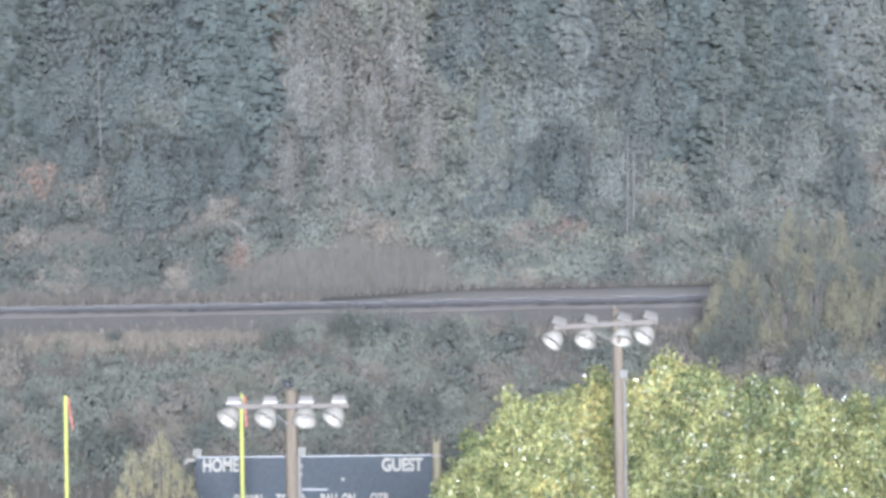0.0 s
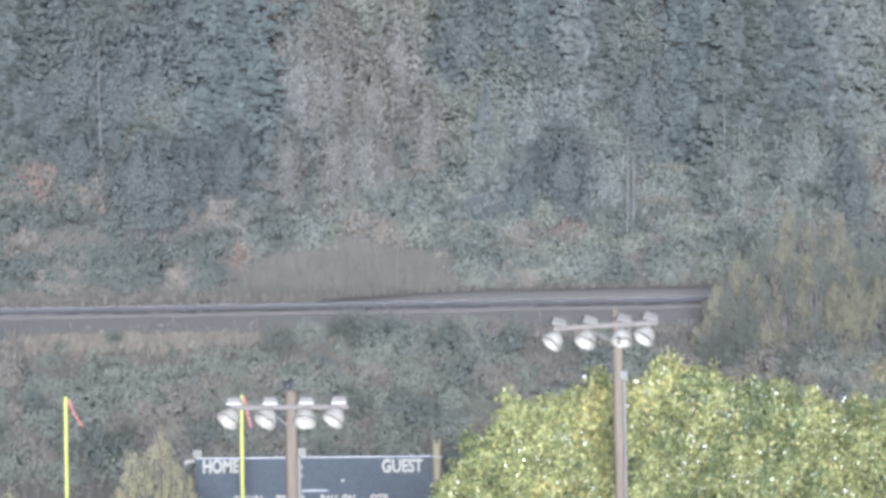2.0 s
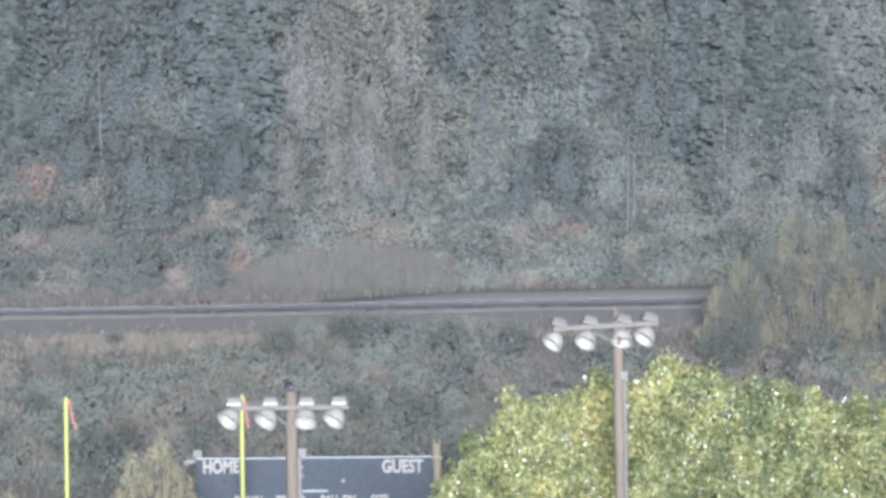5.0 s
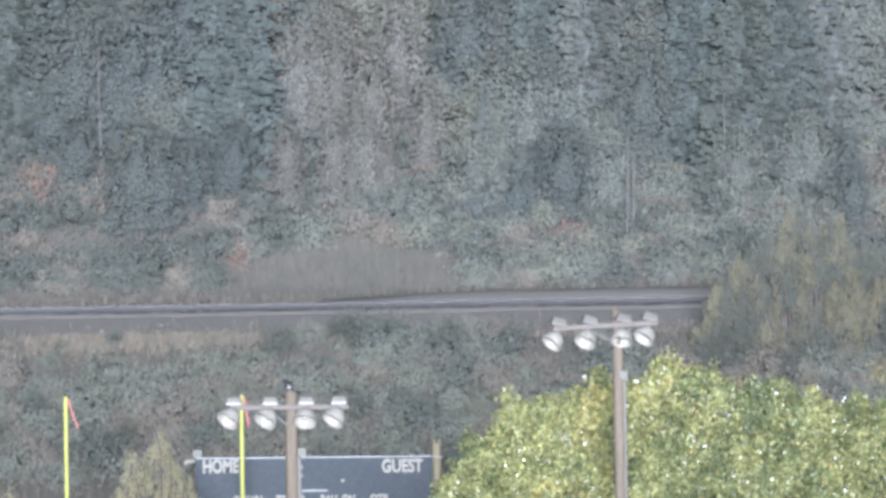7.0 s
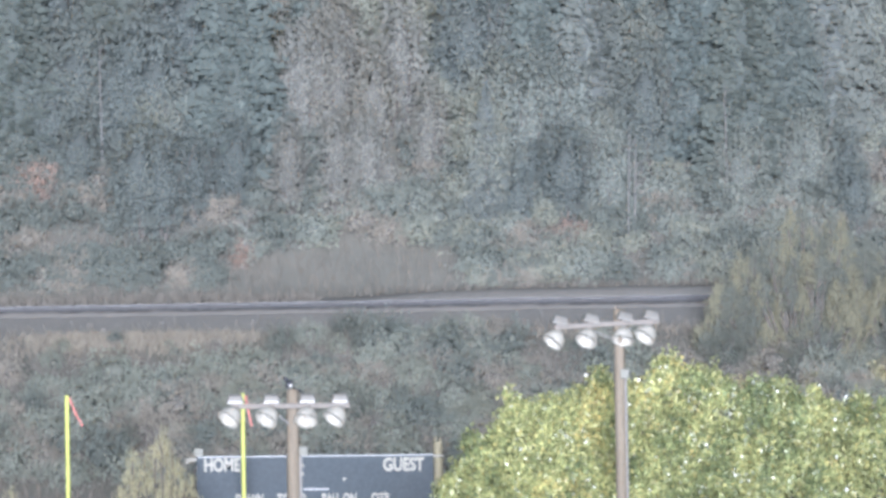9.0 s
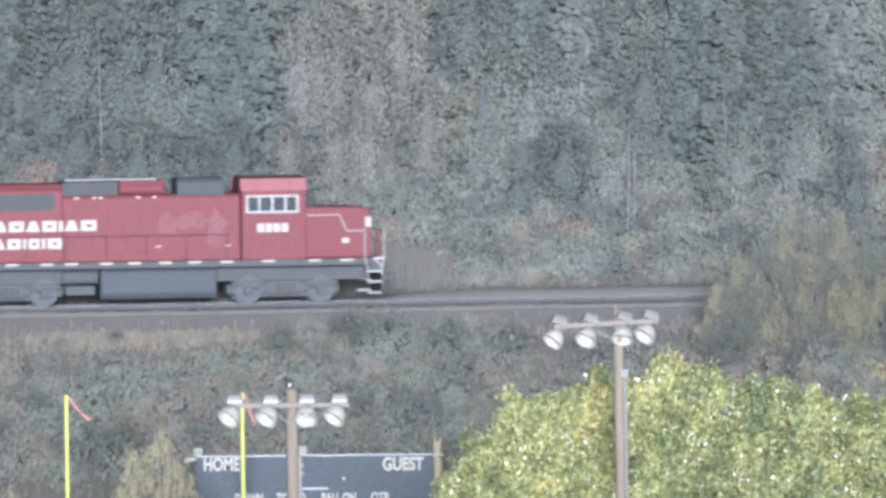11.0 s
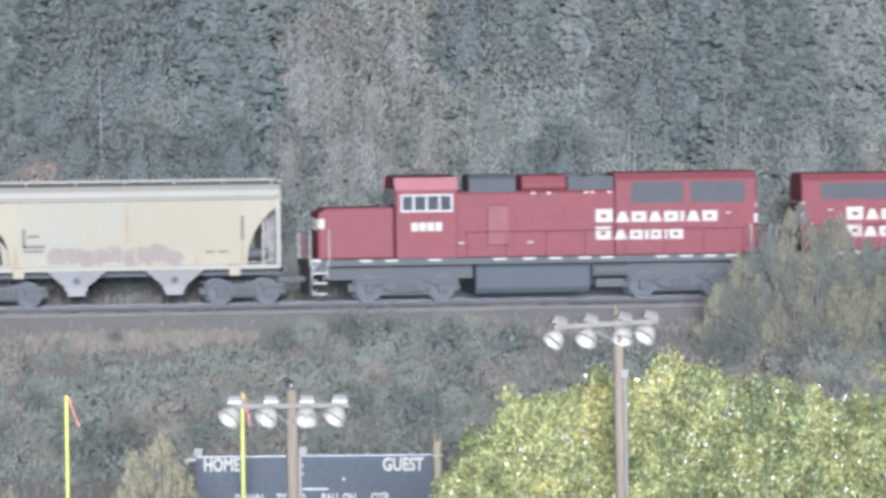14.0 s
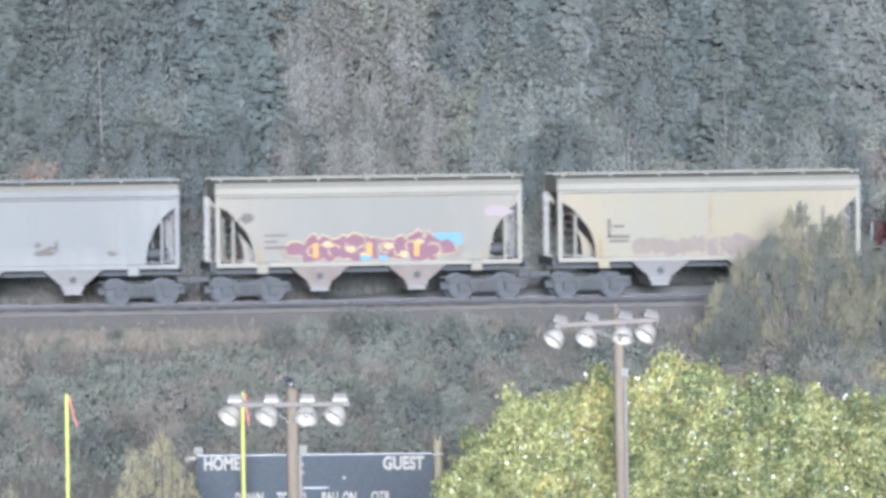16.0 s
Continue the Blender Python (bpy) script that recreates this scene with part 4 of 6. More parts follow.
    part("brake_cylinder", bm, M_BLACK, car)
    sets = []
    for x in (-4.45, 4.45):
        truck(car, "truck", x, 0.885, 0.457, sets)
    return car, sets


def patch(parent, name, outline, depth, material, label=""):
    """A thin painted shape on the side that faces the valley; each layer lies proud of the one below."""
    bm = B()
    prism(bm, outline, -1.52 - depth, -1.515)
    return part(name, bm, material, parent, label)


def rect(x0, x1, z0, z1):
    return [(x0, z0), (x1, z0), (x1, z1), (x0, z1)]


LOCO_A, SETS_A = locomotive("red diesel locomotive with one long black radiator grille, leading the train", True)
LOCO_B, SETS_B = locomotive("red diesel locomotive with two black radiator grilles, running cab backwards", False)
HOP_A, SETS_1 = hopper("cream covered hopper car with rust stains, coupled behind the locomotives", M_HOP_TAN, M_HOP_TRIM)
HOP_B, SETS_2 = hopper("off-white covered hopper car with purple and yellow spray-painted shapes", M_HOP_WHITE, M_HOP_TRIM, M_BROWNBAY)
HOP_C, SETS_3 = hopper("pale grey covered hopper car with small black stencils", M_HOP_GREY, M_HOP_GREY)


def car_markings():
    # cream car: stencils, an old faded mauve band
    for x, z, w, h in ((-3.95, 2.15, 0.12, 0.75), (-3.75, 2.55, 0.45, 0.1), (-3.95, 2.12, 0.85, 0.12), (-3.9, 1.95, 0.75, 0.1), (4.35, 2.35, 0.12, 0.95)):
        patch(HOP_A, "stencil_bar", rect(x, x + w, z, z + h), 0.006, M_STENCIL)
    for i in range(9):
        x = -2.6 + i * 0.55
        patch(HOP_A, "faded_paint_shape", blob(x, 1.78 + 0.1 * math.sin(i * 2.1), 0.42, 0.34, i * 3.7, rough=0.7), 0.004 + 0.001 * (i % 3), M_RUSTPAINT, "faded mauve paint shape")
    for i, x in enumerate((3.0, 3.5)):
        patch(HOP_A, "stencil_bar", rect(x, x + 0.35, 1.85, 1.93), 0.006, M_STENCIL)
    for car, rows in ((HOP_A, ((-4.28, 0.16, 1.42, 2.15), (4.34, 0.14, 1.5, 2.3), (-0.02, 0.12, 2.3, 3.88), (2.6, 0.1, 1.42, 1.9))), (HOP_B, ((-4.28, 0.13, 1.42, 2.2), (4.36, 0.11, 1.45, 2.1)))):
        for i, (x, w, z0, z1) in enumerate(rows):
            patch(car, "rust_streak", [(x, z0), (x + w, z0), (x + w * 0.8, (z0 + z1) / 2), (x + w * 0.6, z1), (x + w * 0.3, z1), (x + w * 0.1, (z0 + z1) / 2)], 0.013 + 0.0004 * i, M_RUST, "rust streak running down the side")
    # off-white car: purple piece with yellow edges, orange bars, blue patch
    for i in range(11):
        x = -2.8 + i * 0.57
        hgt = 0.49 + 0.09 * math.sin(i * 1.7)
        if i in (0, 10):
            hgt = 0.27
        patch(HOP_B, "spray_edge", blob(x, 1.895, 0.44, hgt + 0.045, i * 2.3, rough=0.6), 0.004 + 0.0008 * (i % 3), M_YELLOWSPRAY, "yellow spray-painted edge")
        patch(HOP_B, "spray_shape", blob(x, 1.88, 0.415, hgt, i * 2.3, rough=0.6), 0.009 + 0.0008 * (i % 3), M_PURPLE, "purple spray-painted shape")
    for x, z, r in ((-1.6, 2.05, 0.13), (-0.7, 1.85, 0.12), (0.75, 1.95, 0.13), (1.3, 1.65, 0.11), (1.9, 2.1, 0.12), (-0.2, 1.6, 0.1)):
        patch(HOP_B, "spray_fleck", blob(x, z, r * 1.6, r, x, rough=0.7), 0.014, M_YELLOWSPRAY)
    for i, (x, z, r, a0, turn) in enumerate(((-1.35, 1.82, 0.26, 0.3, 4.0), (-0.75, 1.95, 0.2, 2.2, 3.6), (-0.25, 1.78, 0.24, -0.6, 3.4), (0.62, 1.9, 0.25, 1.0, 4.2), (1.15, 1.75, 0.22, 2.8, 3.6),
                                             (1.6, 1.95, 0.24, 0.2, 3.8), (2.45, 1.8, 0.3, -1.6, 3.9), (-2.15, 1.8, 0.24, 1.4, 3.2))):
        ring = [(a0 + turn * k / 9) for k in range(10)]
        patch(HOP_B, "spray_line", [(x + r * math.cos(a), z + r * 0.9 * math.sin(a)) for a in ring] + [(x + (r - 0.05) * math.cos(a), z + (r - 0.05) * 0.9 * math.sin(a)) for a in ring[::-1]], 0.0122 + 0.0003 * i, M_YELLOWSPRAY, "thin yellow sprayed line")
    for i, x in enumerate((-3.0, 3.25)):
        patch(HOP_B, "faint_spray", blob(x, 1.75, 0.45, 0.26, x, rough=0.9), 0.003 + 0.0003 * i, M_RUSTPAINT)
    for x in (-2.06, 0.0, 1.80):
        patch(HOP_B, "spray_bar", rect(x - 0.09, x + 0.09, 1.55, 2.1), 0.016, M_ORANGE, "orange spray-painted bar")
    patch(HOP_B, "spray_patch", rect(2.48, 3.55, 1.95, 2.45), 0.006, M_BLUESPRAY, "sky blue painted rectangle")
    for x, w in ((-0.35, 0.4), (0.35, 0.35)):
        patch(HOP_B, "spray_patch", rect(x, x + w, 1.42, 1.6), 0.018, M_BLUESPRAY)
    patch(HOP_B, "faint_spray", blob(4.9, 3.3, 0.5, 0.2, 4.4, rough=0.8), 0.004, M_PINK)
    patch(HOP_B, "faint_spray", blob(-4.7, 3.15, 0.25, 0.18, 1.4, rough=0.8), 0.004, M_STENCIL)
    for x, z, w, h in ((-4.0, 2.4, 0.85, 0.08), (-4.0, 2.15, 0.5, 0.08), (-4.0, 1.9, 0.85, 0.1)):
        patch(HOP_B, "stencil_bar", rect(x, x + w, z, z + h), 0.006, M_STENCIL)
    # pale grey car: small stencils at its leading end
    for i, (x, z, w, h) in enumerate(((0.3, 1.75, 0.9, 0.25), (0.75, 1.98, 0.5, 0.16), (1.15, 1.9, 0.12, 0.55), (0.3, 2.1, 0.35, 0.18), (3.1, 1.72, 0.4, 0.2))):
        patch(HOP_C, "stencil_shape", blob(x + w / 2, z + h / 2, w / 2, h / 2, i * 1.9, rough=0.8), 0.005 + 0.001 * i, M_STENCIL)


car_markings()


def settle(car):
    """The body rides a little higher on its trucks, and is slightly shorter than the coupled length."""
    for ob in car.children_recursive:
        if ob.name.split(".")[0] not in ("truck", "wheelset", "coupler"):
            for vert in ob.data.vertices:
                vert.co.x *= 0.982
                vert.co.z += 0.12 * smooth(0.2, 0.6, vert.co.z) * (1 - smooth(1.6, 3.6, vert.co.z))


for car in (HOP_A, HOP_B, HOP_C):
    settle(car)


# ---- floodlight poles ----
def floodlight(parent, at, aim, box_lean, size):
    """One floodlight hung under the arm: open bowl, reflector, lamp, neck, and its ballast box above."""
    aim = Vector(aim).normalized()
    m = Matrix.Translation(at + Vector((0.0, -0.06, -0.19 if box_lean else -0.12))) @ aim.to_track_quat("Z", "Y").to_matrix().to_4x4() @ Matrix.Scale(size, 4)
    bm = B()
    lathe(bm, [(0.001, -0.10), (0.07, -0.095), (0.10, -0.06), (0.165, -0.01), (0.225, 0.06), (0.268, 0.15), (0.292, 0.25), (0.297, 0.30)], 28, m)
    head = part("floodlight", bm, M_LAMPSHELL, parent, "white spun floodlight bowl", smooth=True)
    bm = B()
    lathe(bm, [(0.297, 0.296), (0.312, 0.30), (0.312, 0.318), (0.284, 0.318), (0.284, 0.30)], 28, m)
    part("rim", bm, M_LAMPSHELL, head, "rolled rim", smooth=True)
    bm = B()
    lathe(bm, [(0.286, 0.30), (0.270, 0.21), (0.235, 0.13), (0.18, 0.07), (0.10, 0.035), (0.001, 0.025)], 28, m)
    part("reflector", bm, M_LENS, head, "dusty pale reflector inside the bowl", smooth=True)
    bm = B()
    lathe(bm, [(0.001, 0.03), (0.035, 0.03), (0.04, 0.08), (0.062, 0.13), (0.062, 0.19), (0.035, 0.225), (0.001, 0.23)], 14, m)
    part("bulb", bm, M_LENS, head, "frosted lamp bulb", smooth=True)
    bm = B()
    box(bm, -0.045, 0.045, -0.06, 0.03, -0.20, 0.08, m=Matrix.Translation(at))
    part("neck", bm, M_ARM, head)
    bm = B()
    loft(bm, [(-0.17, 0.06), (0.17, 0.06), (0.17, 0.10), (0.12, 0.24), (0.07, 0.27), (-0.07, 0.27), (-0.12, 0.24), (-0.17, 0.10)], -0.195, 0.195)
    for v in bm.verts:
        v.co.x *= 1.0 if v.co.z < 0.12 else 0.74
    bmesh.ops.bevel(bm, geom=bm.edges[:], offset=0.035, segments=3, affect="EDGES", profile=0.5)
    bmesh.ops.transform(bm, matrix=Matrix.Translation(at) @ pose(0, 0, 0, 0, box_lean, 0) @ Matrix.Scale(1.14, 4), verts=bm.verts[:])
    part("ballast_box", bm, M_BALLAST, head, "grey metal ballast box")


def pole(label, foot, top_z, lean, turn, arm_drop, offsets, aims, thick, box_drop, box_lean, arm_tilt):
    p = thing("floodlight_pole", label, "light pole", pose(foot[0], foot[1], foot[2], 0, 0, 0), group="floodlight poles by the field")
    H = top_z - foot[2]
    bm = B()
    lathe(bm, [(thick * 1.36, -0.25)] + [(thick * (1.35 - 0.35 * i / 14) * (1 + 0.02 * math.sin(i * 2.3)), H * i / 14) for i in range(15)] + [(0.001, H + 0.01)], 18)
    for v in bm.verts:
        v.co.x -= lean * v.co.z / H
    part("pole", bm, M_POLE, p, "weathered grey-brown wooden pole", smooth=True)
    rig = pose(-lean, 0, H - arm_drop, 0, arm_tilt, turn)
    bm = B()
    box(bm, offsets[0] - 0.1, offsets[-1] + 0.25, -thick - 0.1, -thick + 0.01, -0.06, 0.06, 0.01)
    arm = part("crossarm", bm, M_ARM, p, "weathered wooden crossarm", at=rig)
    bm = B()
    rod(bm, (offsets[1] + 0.05, -thick - 0.05, -0.12), (-0.1, -thick + 0.02, -0.46), 0.022)
    rod(bm, (offsets[2] + 0.2, -thick - 0.05, -0.12), (0.1, -thick + 0.02, -0.46), 0.022)
    part("brace", bm, M_RAILING, arm, "thin metal brace")
    for k, a in zip(offsets, aims):
        floodlight(arm, Vector((k, -thick - 0.05, 0)), a, box_lean, 0.95 if box_lean else 1.0)
    bm = B()
    rod(bm, (thick + 0.03 - lean * 0.3, -0.03, 1.0), (thick + 0.03 - lean, -0.03, H - box_drop), 0.04, sides=8)
    part("conduit", bm, M_RAILING, p, "pale grey conduit")
    bm = B()
    side = thick - lean - (0.1 if box_lean else 0.0)
    box(bm, side, side + 0.22, -0.18, 0.0, H - box_drop - 0.08, H - box_drop + 0.16, 0.015)
    part("junction_box", bm, M_BOX, p, "pale grey junction box")
    bm = B()
    rod(bm, (-lean, 0, H), (-lean, 0, H + 0.04), thick * 0.98, thick * 0.6, 16)
    rod(bm, (-lean - 0.06, 0, H), (-lean - 0.08, 0, H + 0.14), 0.03, 0.02)
    part("pole_cap", bm, M_POLE, p)
    return p


pole("weathered wooden pole with four white floodlights on a level crossarm", (-3.82, 201, 0), 14.93, 0.03, 0, 0.37,
     (-1.43, -0.52, 0.38, 1.20), ((-0.50, -0.50, -0.60), (-0.42, -0.52, -0.64), (-0.10, -0.55, -0.66), (-0.50, -0.44, -0.68)), 0.155, 1.55, 0, 0)
pole("taller wooden pole with four white floodlights on a slanting crossarm", (4.61, 206, 0), 16.64, 0.15, 14, 0.32,
     (-1.66, -0.83, 0.07, 0.77), ((-0.66, -0.24, -0.66), (-0.50, -0.46, -0.66), (-0.26, -0.44, -0.76), (-0.62, -0.34, -0.62)), 0.135, 1.66, 16, -2.0)


# ---- bird ----
def magpie():
    """A black and white bird perched on the pole's top."""
    b = thing("magpie", "small black and white magpie perched on the wooden pole", "bird", pose(-3.93, 201, 14.93))
    dark = surface("black_feathers", (0.02, 0.02, 0.025), (0.03, 0.035, 0.05), scale=12, fine=60, rough=0.45, bump=0.1)
    white = surface("white_feathers", (0.42, 0.42, 0.41), (0.34, 0.34, 0.33), scale=12, fine=60, rough=0.8, bump=0.1)

    def egg(c, r, m):
        bm = B()
        bmesh.ops.create_uvsphere(bm, u_segments=14, v_segments=9, radius=1.0, matrix=Matrix.Translation(c) @ pose(0, 0, 0, 0, 35, 0) @ Matrix.Diagonal((*r, 1)))
        return bm
    part("body", egg((0, 0, 0.11), (0.05, 0.05, 0.085), None), dark, b, smooth=True)
    part("belly", egg((0.008, -0.02, 0.085), (0.03, 0.042, 0.045), None), white, b, "white belly", smooth=True)
    part("head", egg((-0.06, 0, 0.19), (0.043, 0.04, 0.043), None), dark, b, smooth=True)
    bm = B()
    rod(bm, (-0.08, 0, 0.197), (-0.125, 0, 0.188), 0.011, 0.002, 6)
    part("beak", bm, dark, b)
    bm = B()
    loft(bm, [(-0.022, 0.0), (0.022, 0.0), (0.018, 0.012), (-0.018, 0.016)], 0.0, 0.26)
    bmesh.ops.transform(bm, matrix=Matrix.Translation((0.04, 0, 0.06)) @ pose(0, 0, 0, 0, 28, 0), verts=bm.verts[:])
    part("tail", bm, dark, b, "long black tail")
    for sg in (-1, 1):
        part("wing", egg((0.02, sg * 0.042, 0.115), (0.03, 0.012, 0.075), None), dark, b, smooth=True)
        bm = B()
        rod(bm, (-0.005, sg * 0.02, 0.05), (-0.01, sg * 0.022, 0.0), 0.006, 0.005, 6)
        part("leg", bm, dark, b)
    for ob in b.children:
        ob.data.transform(Matrix.Scale(1.45, 4))
    return b


MAGPIE = magpie()


# ---- goal posts ----
def goal():
    g = thing("goal_post", "bright yellow metal goal post with tall uprights on the field", "goal post", pose(-9.32, 257, 0))
    for sg in (-1, 1):
        bm = B()
        rod(bm, (sg * 2.82, 0, 3.05), (sg * 2.82 - 0.02, 0, 11.88), 0.067, 0.063, 12)
        rod(bm, (sg * 2.82 - 0.02, 0, 11.88), (sg * 2.82 - 0.02, 0, 11.92), 0.063, 0.03, 12)
        part("upright", bm, M_GOAL, g)
    bm = B()
    rod(bm, (-2.87, 0, 3.05), (2.87, 0, 3.05), 0.075, sides=12)
    part("crossbar", bm, M_GOAL, g)
    bm = B()
    pts = [(0, 1.9, -0.2), (0, 1.9, 1.9), (0, 1.6, 2.5), (0, 0.9, 2.9), (0, 0, 3.05)]
    for a, b in zip(pts, pts[1:]):
        rod(bm, a, b, 0.09, sides=12)
    part("gooseneck", bm, M_GOAL, g)


goal()


def wind_ribbon(x, z):
    """Five short rigid lengths, tied at the upright's top; each is moved by its own rows."""
    r = thing("wind_ribbon", "narrow orange-red wind ribbon tied to the goal upright's top", "ribbon", pose(x, 256.9, z), group="wind ribbons")
    out = []
    for i in range(5):
        bm = B()
        box(bm, -0.02, 0.02, -0.006, 0.006, -0.205, 0.008, 0.003)
        out.append(part("ribbon_length", bm, M_RIBBON, r))
    return out


RIBBON_L = wind_ribbon(-12.07, 11.84)
RIBBON_R = wind_ribbon(-6.42, 11.84)


# ---- scoreboard ----
def words(text, x, z, w, h, parent, m):
    cu = bpy.data.curves.new(text, "FONT")
    cu.body, cu.size, cu.extrude, cu.offset = text, 1.0, 0.01, 0.034
    tmp = new("words", cu)
    bpy.context.view_layer.update()
    me = bpy.data.meshes.new_from_object(tmp.evaluated_get(bpy.context.evaluated_depsgraph_get()))
    bpy.data.objects.remove(tmp)
    co = np.array([v.co for v in me.vertices])
    lo, hi = co.min(0), co.max(0)
    fit = Matrix.Translation((x, -0.161, z)) @ pose(0, 0, 0, 90, 0, 0) @ Matrix.Diagonal((w / (hi[0] - lo[0]), h / (hi[1] - lo[1]), 1, 1)) @ Matrix.Translation((-lo[0], -lo[1], 0))
    me.transform(fit)
    me.materials.clear()
    me.materials.append(m)
    ob = new("lettering", me)
    ob.parent = parent
    return tagged(ob, "white lettering " + text)


def scoreboard():
    b = thing("scoreboard", "dark slate blue scoreboard with white lettering on posts", "scoreboard", pose(-4.30, 262, 0))
    bm = B()
    box(bm, -3.83, 3.83, -0.15, 0.15, 5.2, 9.57, 0.015)
    panel = part("panel", bm, M_BOARD, b)
    bm = B()
    box(bm, -3.86, 3.86, -0.17, 0.17, 9.566, 9.605)
    part("top_trim", bm, M_BOARDTRIM, b, "thin grey top edge")
    for x in (-3.85, 3.85):
        bm = B()
        box(bm, x - 0.02, x + 0.02, -0.17, 0.17, 5.2, 9.566)
        part("side_trim", bm, M_BOARD, b)
    for x in (-2.5, 2.5):
        bm = B()
        box(bm, x - 0.13, x + 0.13, 0.16, 0.42, -0.2, 9.3, 0.01)
        part("post", bm, M_POLE, b)
    bm = B()
    rod(bm, (4.02, 0.35, -0.3), (4.02, 0.35, 9.98), 0.17, 0.15, 12)
    rod(bm, (3.95, 0.35, 9.96), (3.92, 0.35, 10.15), 0.04, 0.03, 8)
    rod(bm, (4.09, 0.35, 9.96), (4.1, 0.35, 10.12), 0.04, 0.03, 8)
    tan = surface("tan_weathered_wood", (0.17, 0.155, 0.105), (0.12, 0.11, 0.08), scale=2.5, fine=16, rough=0.85, bump=0.3, stretch=(5, 5, 0.6))
    part("side_post", bm, tan, b, "weathered wooden side post")
    words("HOME", -3.62, 9.10, 1.18, 0.45, panel, M_WHITE)
    words("GUEST", 2.23, 9.06, 1.34, 0.45, panel, M_WHITE)
    words("DOWN", -2.60, 8.00, 0.90, 0.36, panel, M_WHITE)
    words("TO GO", -1.25, 8.00, 0.95, 0.36, panel, M_WHITE)
    words("BALL ON", 0.22, 8.00, 1.12, 0.36, panel, M_WHITE)
    words("QTR", 1.84, 8.00, 0.62, 0.36, panel, M_WHITE)
    for x, z, r in ((-0.41, 9.27, 0.055), (-0.41, 9.00, 0.055), (0.95, 8.82, 0.05)):
        bm = B()
        rod(bm, (x, -0.15, z), (x, -0.165, z), r, sides=14)
        part("dot", bm, M_WHITE, panel, "white dot")
    bm = B()
    box(bm, -0.40, 0.44, -0.158, -0.149, 8.47, 8.52)
    part("small_print_bar", bm, M_BOARDTRIM, panel, "thin grey bar of small print")
    for x, z, w, h in ((-3.95, 9.605, 0.30, 0.27), (-0.50, 9.605, 0.22, 0.27)):
        bm = B()
        box(bm, x, x + w, -0.12, 0.12, z, z + h, 0.015)
        part("top_box", bm, M_BOX, b, "small pale metal box")
    bm = B()
    box(bm, -4.22, -3.88, -0.12, 0.0, 9.44, 9.55, 0.02)
    box(bm, -4.24, -4.12, -0.12, 0.0, 9.36, 9.52, 0.02)
    part("side_horn", bm, M_WHITE, b, "small pale horn on a bracket")
    bm = B()
    box(bm, 3.85, 4.2, -0.08, 0.05, 9.50, 9.58, 0.02)
    part("side_bracket", bm, M_WHITE, b)


scoreboard()


# ---- trees ----
def branchy(parent, limbs, material, sides=7):
    """Trunk and limbs, from (start, end, radius at both ends)."""
    bm = B()
    for a, b, r0, r1 in limbs:
        a, b = Vector(a), Vector(b)
        mid = (a + b) / 2 + Vector((0.06, -0.05, 0.03)) * (b - a).length * 0.6 * math.sin(a.x * 5 + b.z)
        rm = (r0 + r1) / 2
        rod(bm, a, mid, r0, rm, sides)
        rod(bm, mid, b, rm, r1, sides)
    part("trunk", bm, material, parent, smooth=True)


def poplar(label, foot, lobes, yellow):
    t = thing("poplar_tree", label, "tree", pose(*foot), group="poplars by the field")
    lobes = [((c[0] - foot[0], c[1] - foot[1], c[2] - foot[2]), r) for c, r in lobes]
    limbs = [((0, 0, -0.3), (0, 0, 5.0), 0.42, 0.3)]
    tufts = []
    for c, r in lobes:
        for d in unit_dirs(3):
            up = Vector((d[0], d[1], abs(d[2]) * 0.9 + 0.15)).normalized()
            q = RNG.uniform(0.16, 0.32)
            tufts.append(((c[0] + up.x * r[0] * 0.95, c[1] + up.y * r[1] * 0.95, c[2] + up.z * r[2] * 0.8), (q, q, q * (1.5 + 0.9 * up.z))))
    for c, r in lobes:
        limbs.append(((0, 0, 4.0 + 0.2 * abs(c[0])), c, 0.14, 0.03))
    branchy(t, limbs, M_BARK)
    pts, owner, face = clumps(lobes + tufts, 185, 16, 0.10)
    keep = pts[:, 2] > 3.5
    pts, owner, face = pts[keep], owner[keep], face[keep]
    n = len(pts)
    along = RNG.normal(size=(n, 3)) * 0.6 + np.array([0, -0.15, -0.75])
    side = np.cross(face * 0.75 + unit_dirs(n) * 0.5 + LIGHTWARD * 0.5, along)
    size = RNG.uniform(0.06, 0.105, n)
    turned = np.isin(owner, yellow) & (RNG.uniform(size=n) < 0.5) | (RNG.uniform(size=n) < 0.05)
    # boughs picked at random take the darker leaf, as painted shade
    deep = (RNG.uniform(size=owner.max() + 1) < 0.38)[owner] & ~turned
    silver = ~turned & (RNG.uniform(size=n) < 0.012)
    size = np.where(silver, size * 0.5, size)
    turned, deep = turned & ~silver, deep & ~silver
    for nm, mask, m, lb in (("silvery_leaves", silver, L_POPLAR_W, "pale leaves standing in for sun sparkle"), ("crown", ~turned & ~deep & ~silver, L_POPLAR, "bright yellow-green crown"), ("green_bough", deep, L_POPLAR_D, "greener boughs, darkened to stand in for shade"), ("turning_bough", turned, L_POPLAR_Y, "yellow turning leaves")):
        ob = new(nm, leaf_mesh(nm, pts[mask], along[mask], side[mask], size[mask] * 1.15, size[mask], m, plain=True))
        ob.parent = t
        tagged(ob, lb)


def crown_lobe(x, z, y, r, squash=1.15):
    return ((x, y, z), (r, r, r * squash))


def peak(x, top, y, r=0.62, k=1.6):
    return ((x, y, top - r * k), (r, r, r * k))


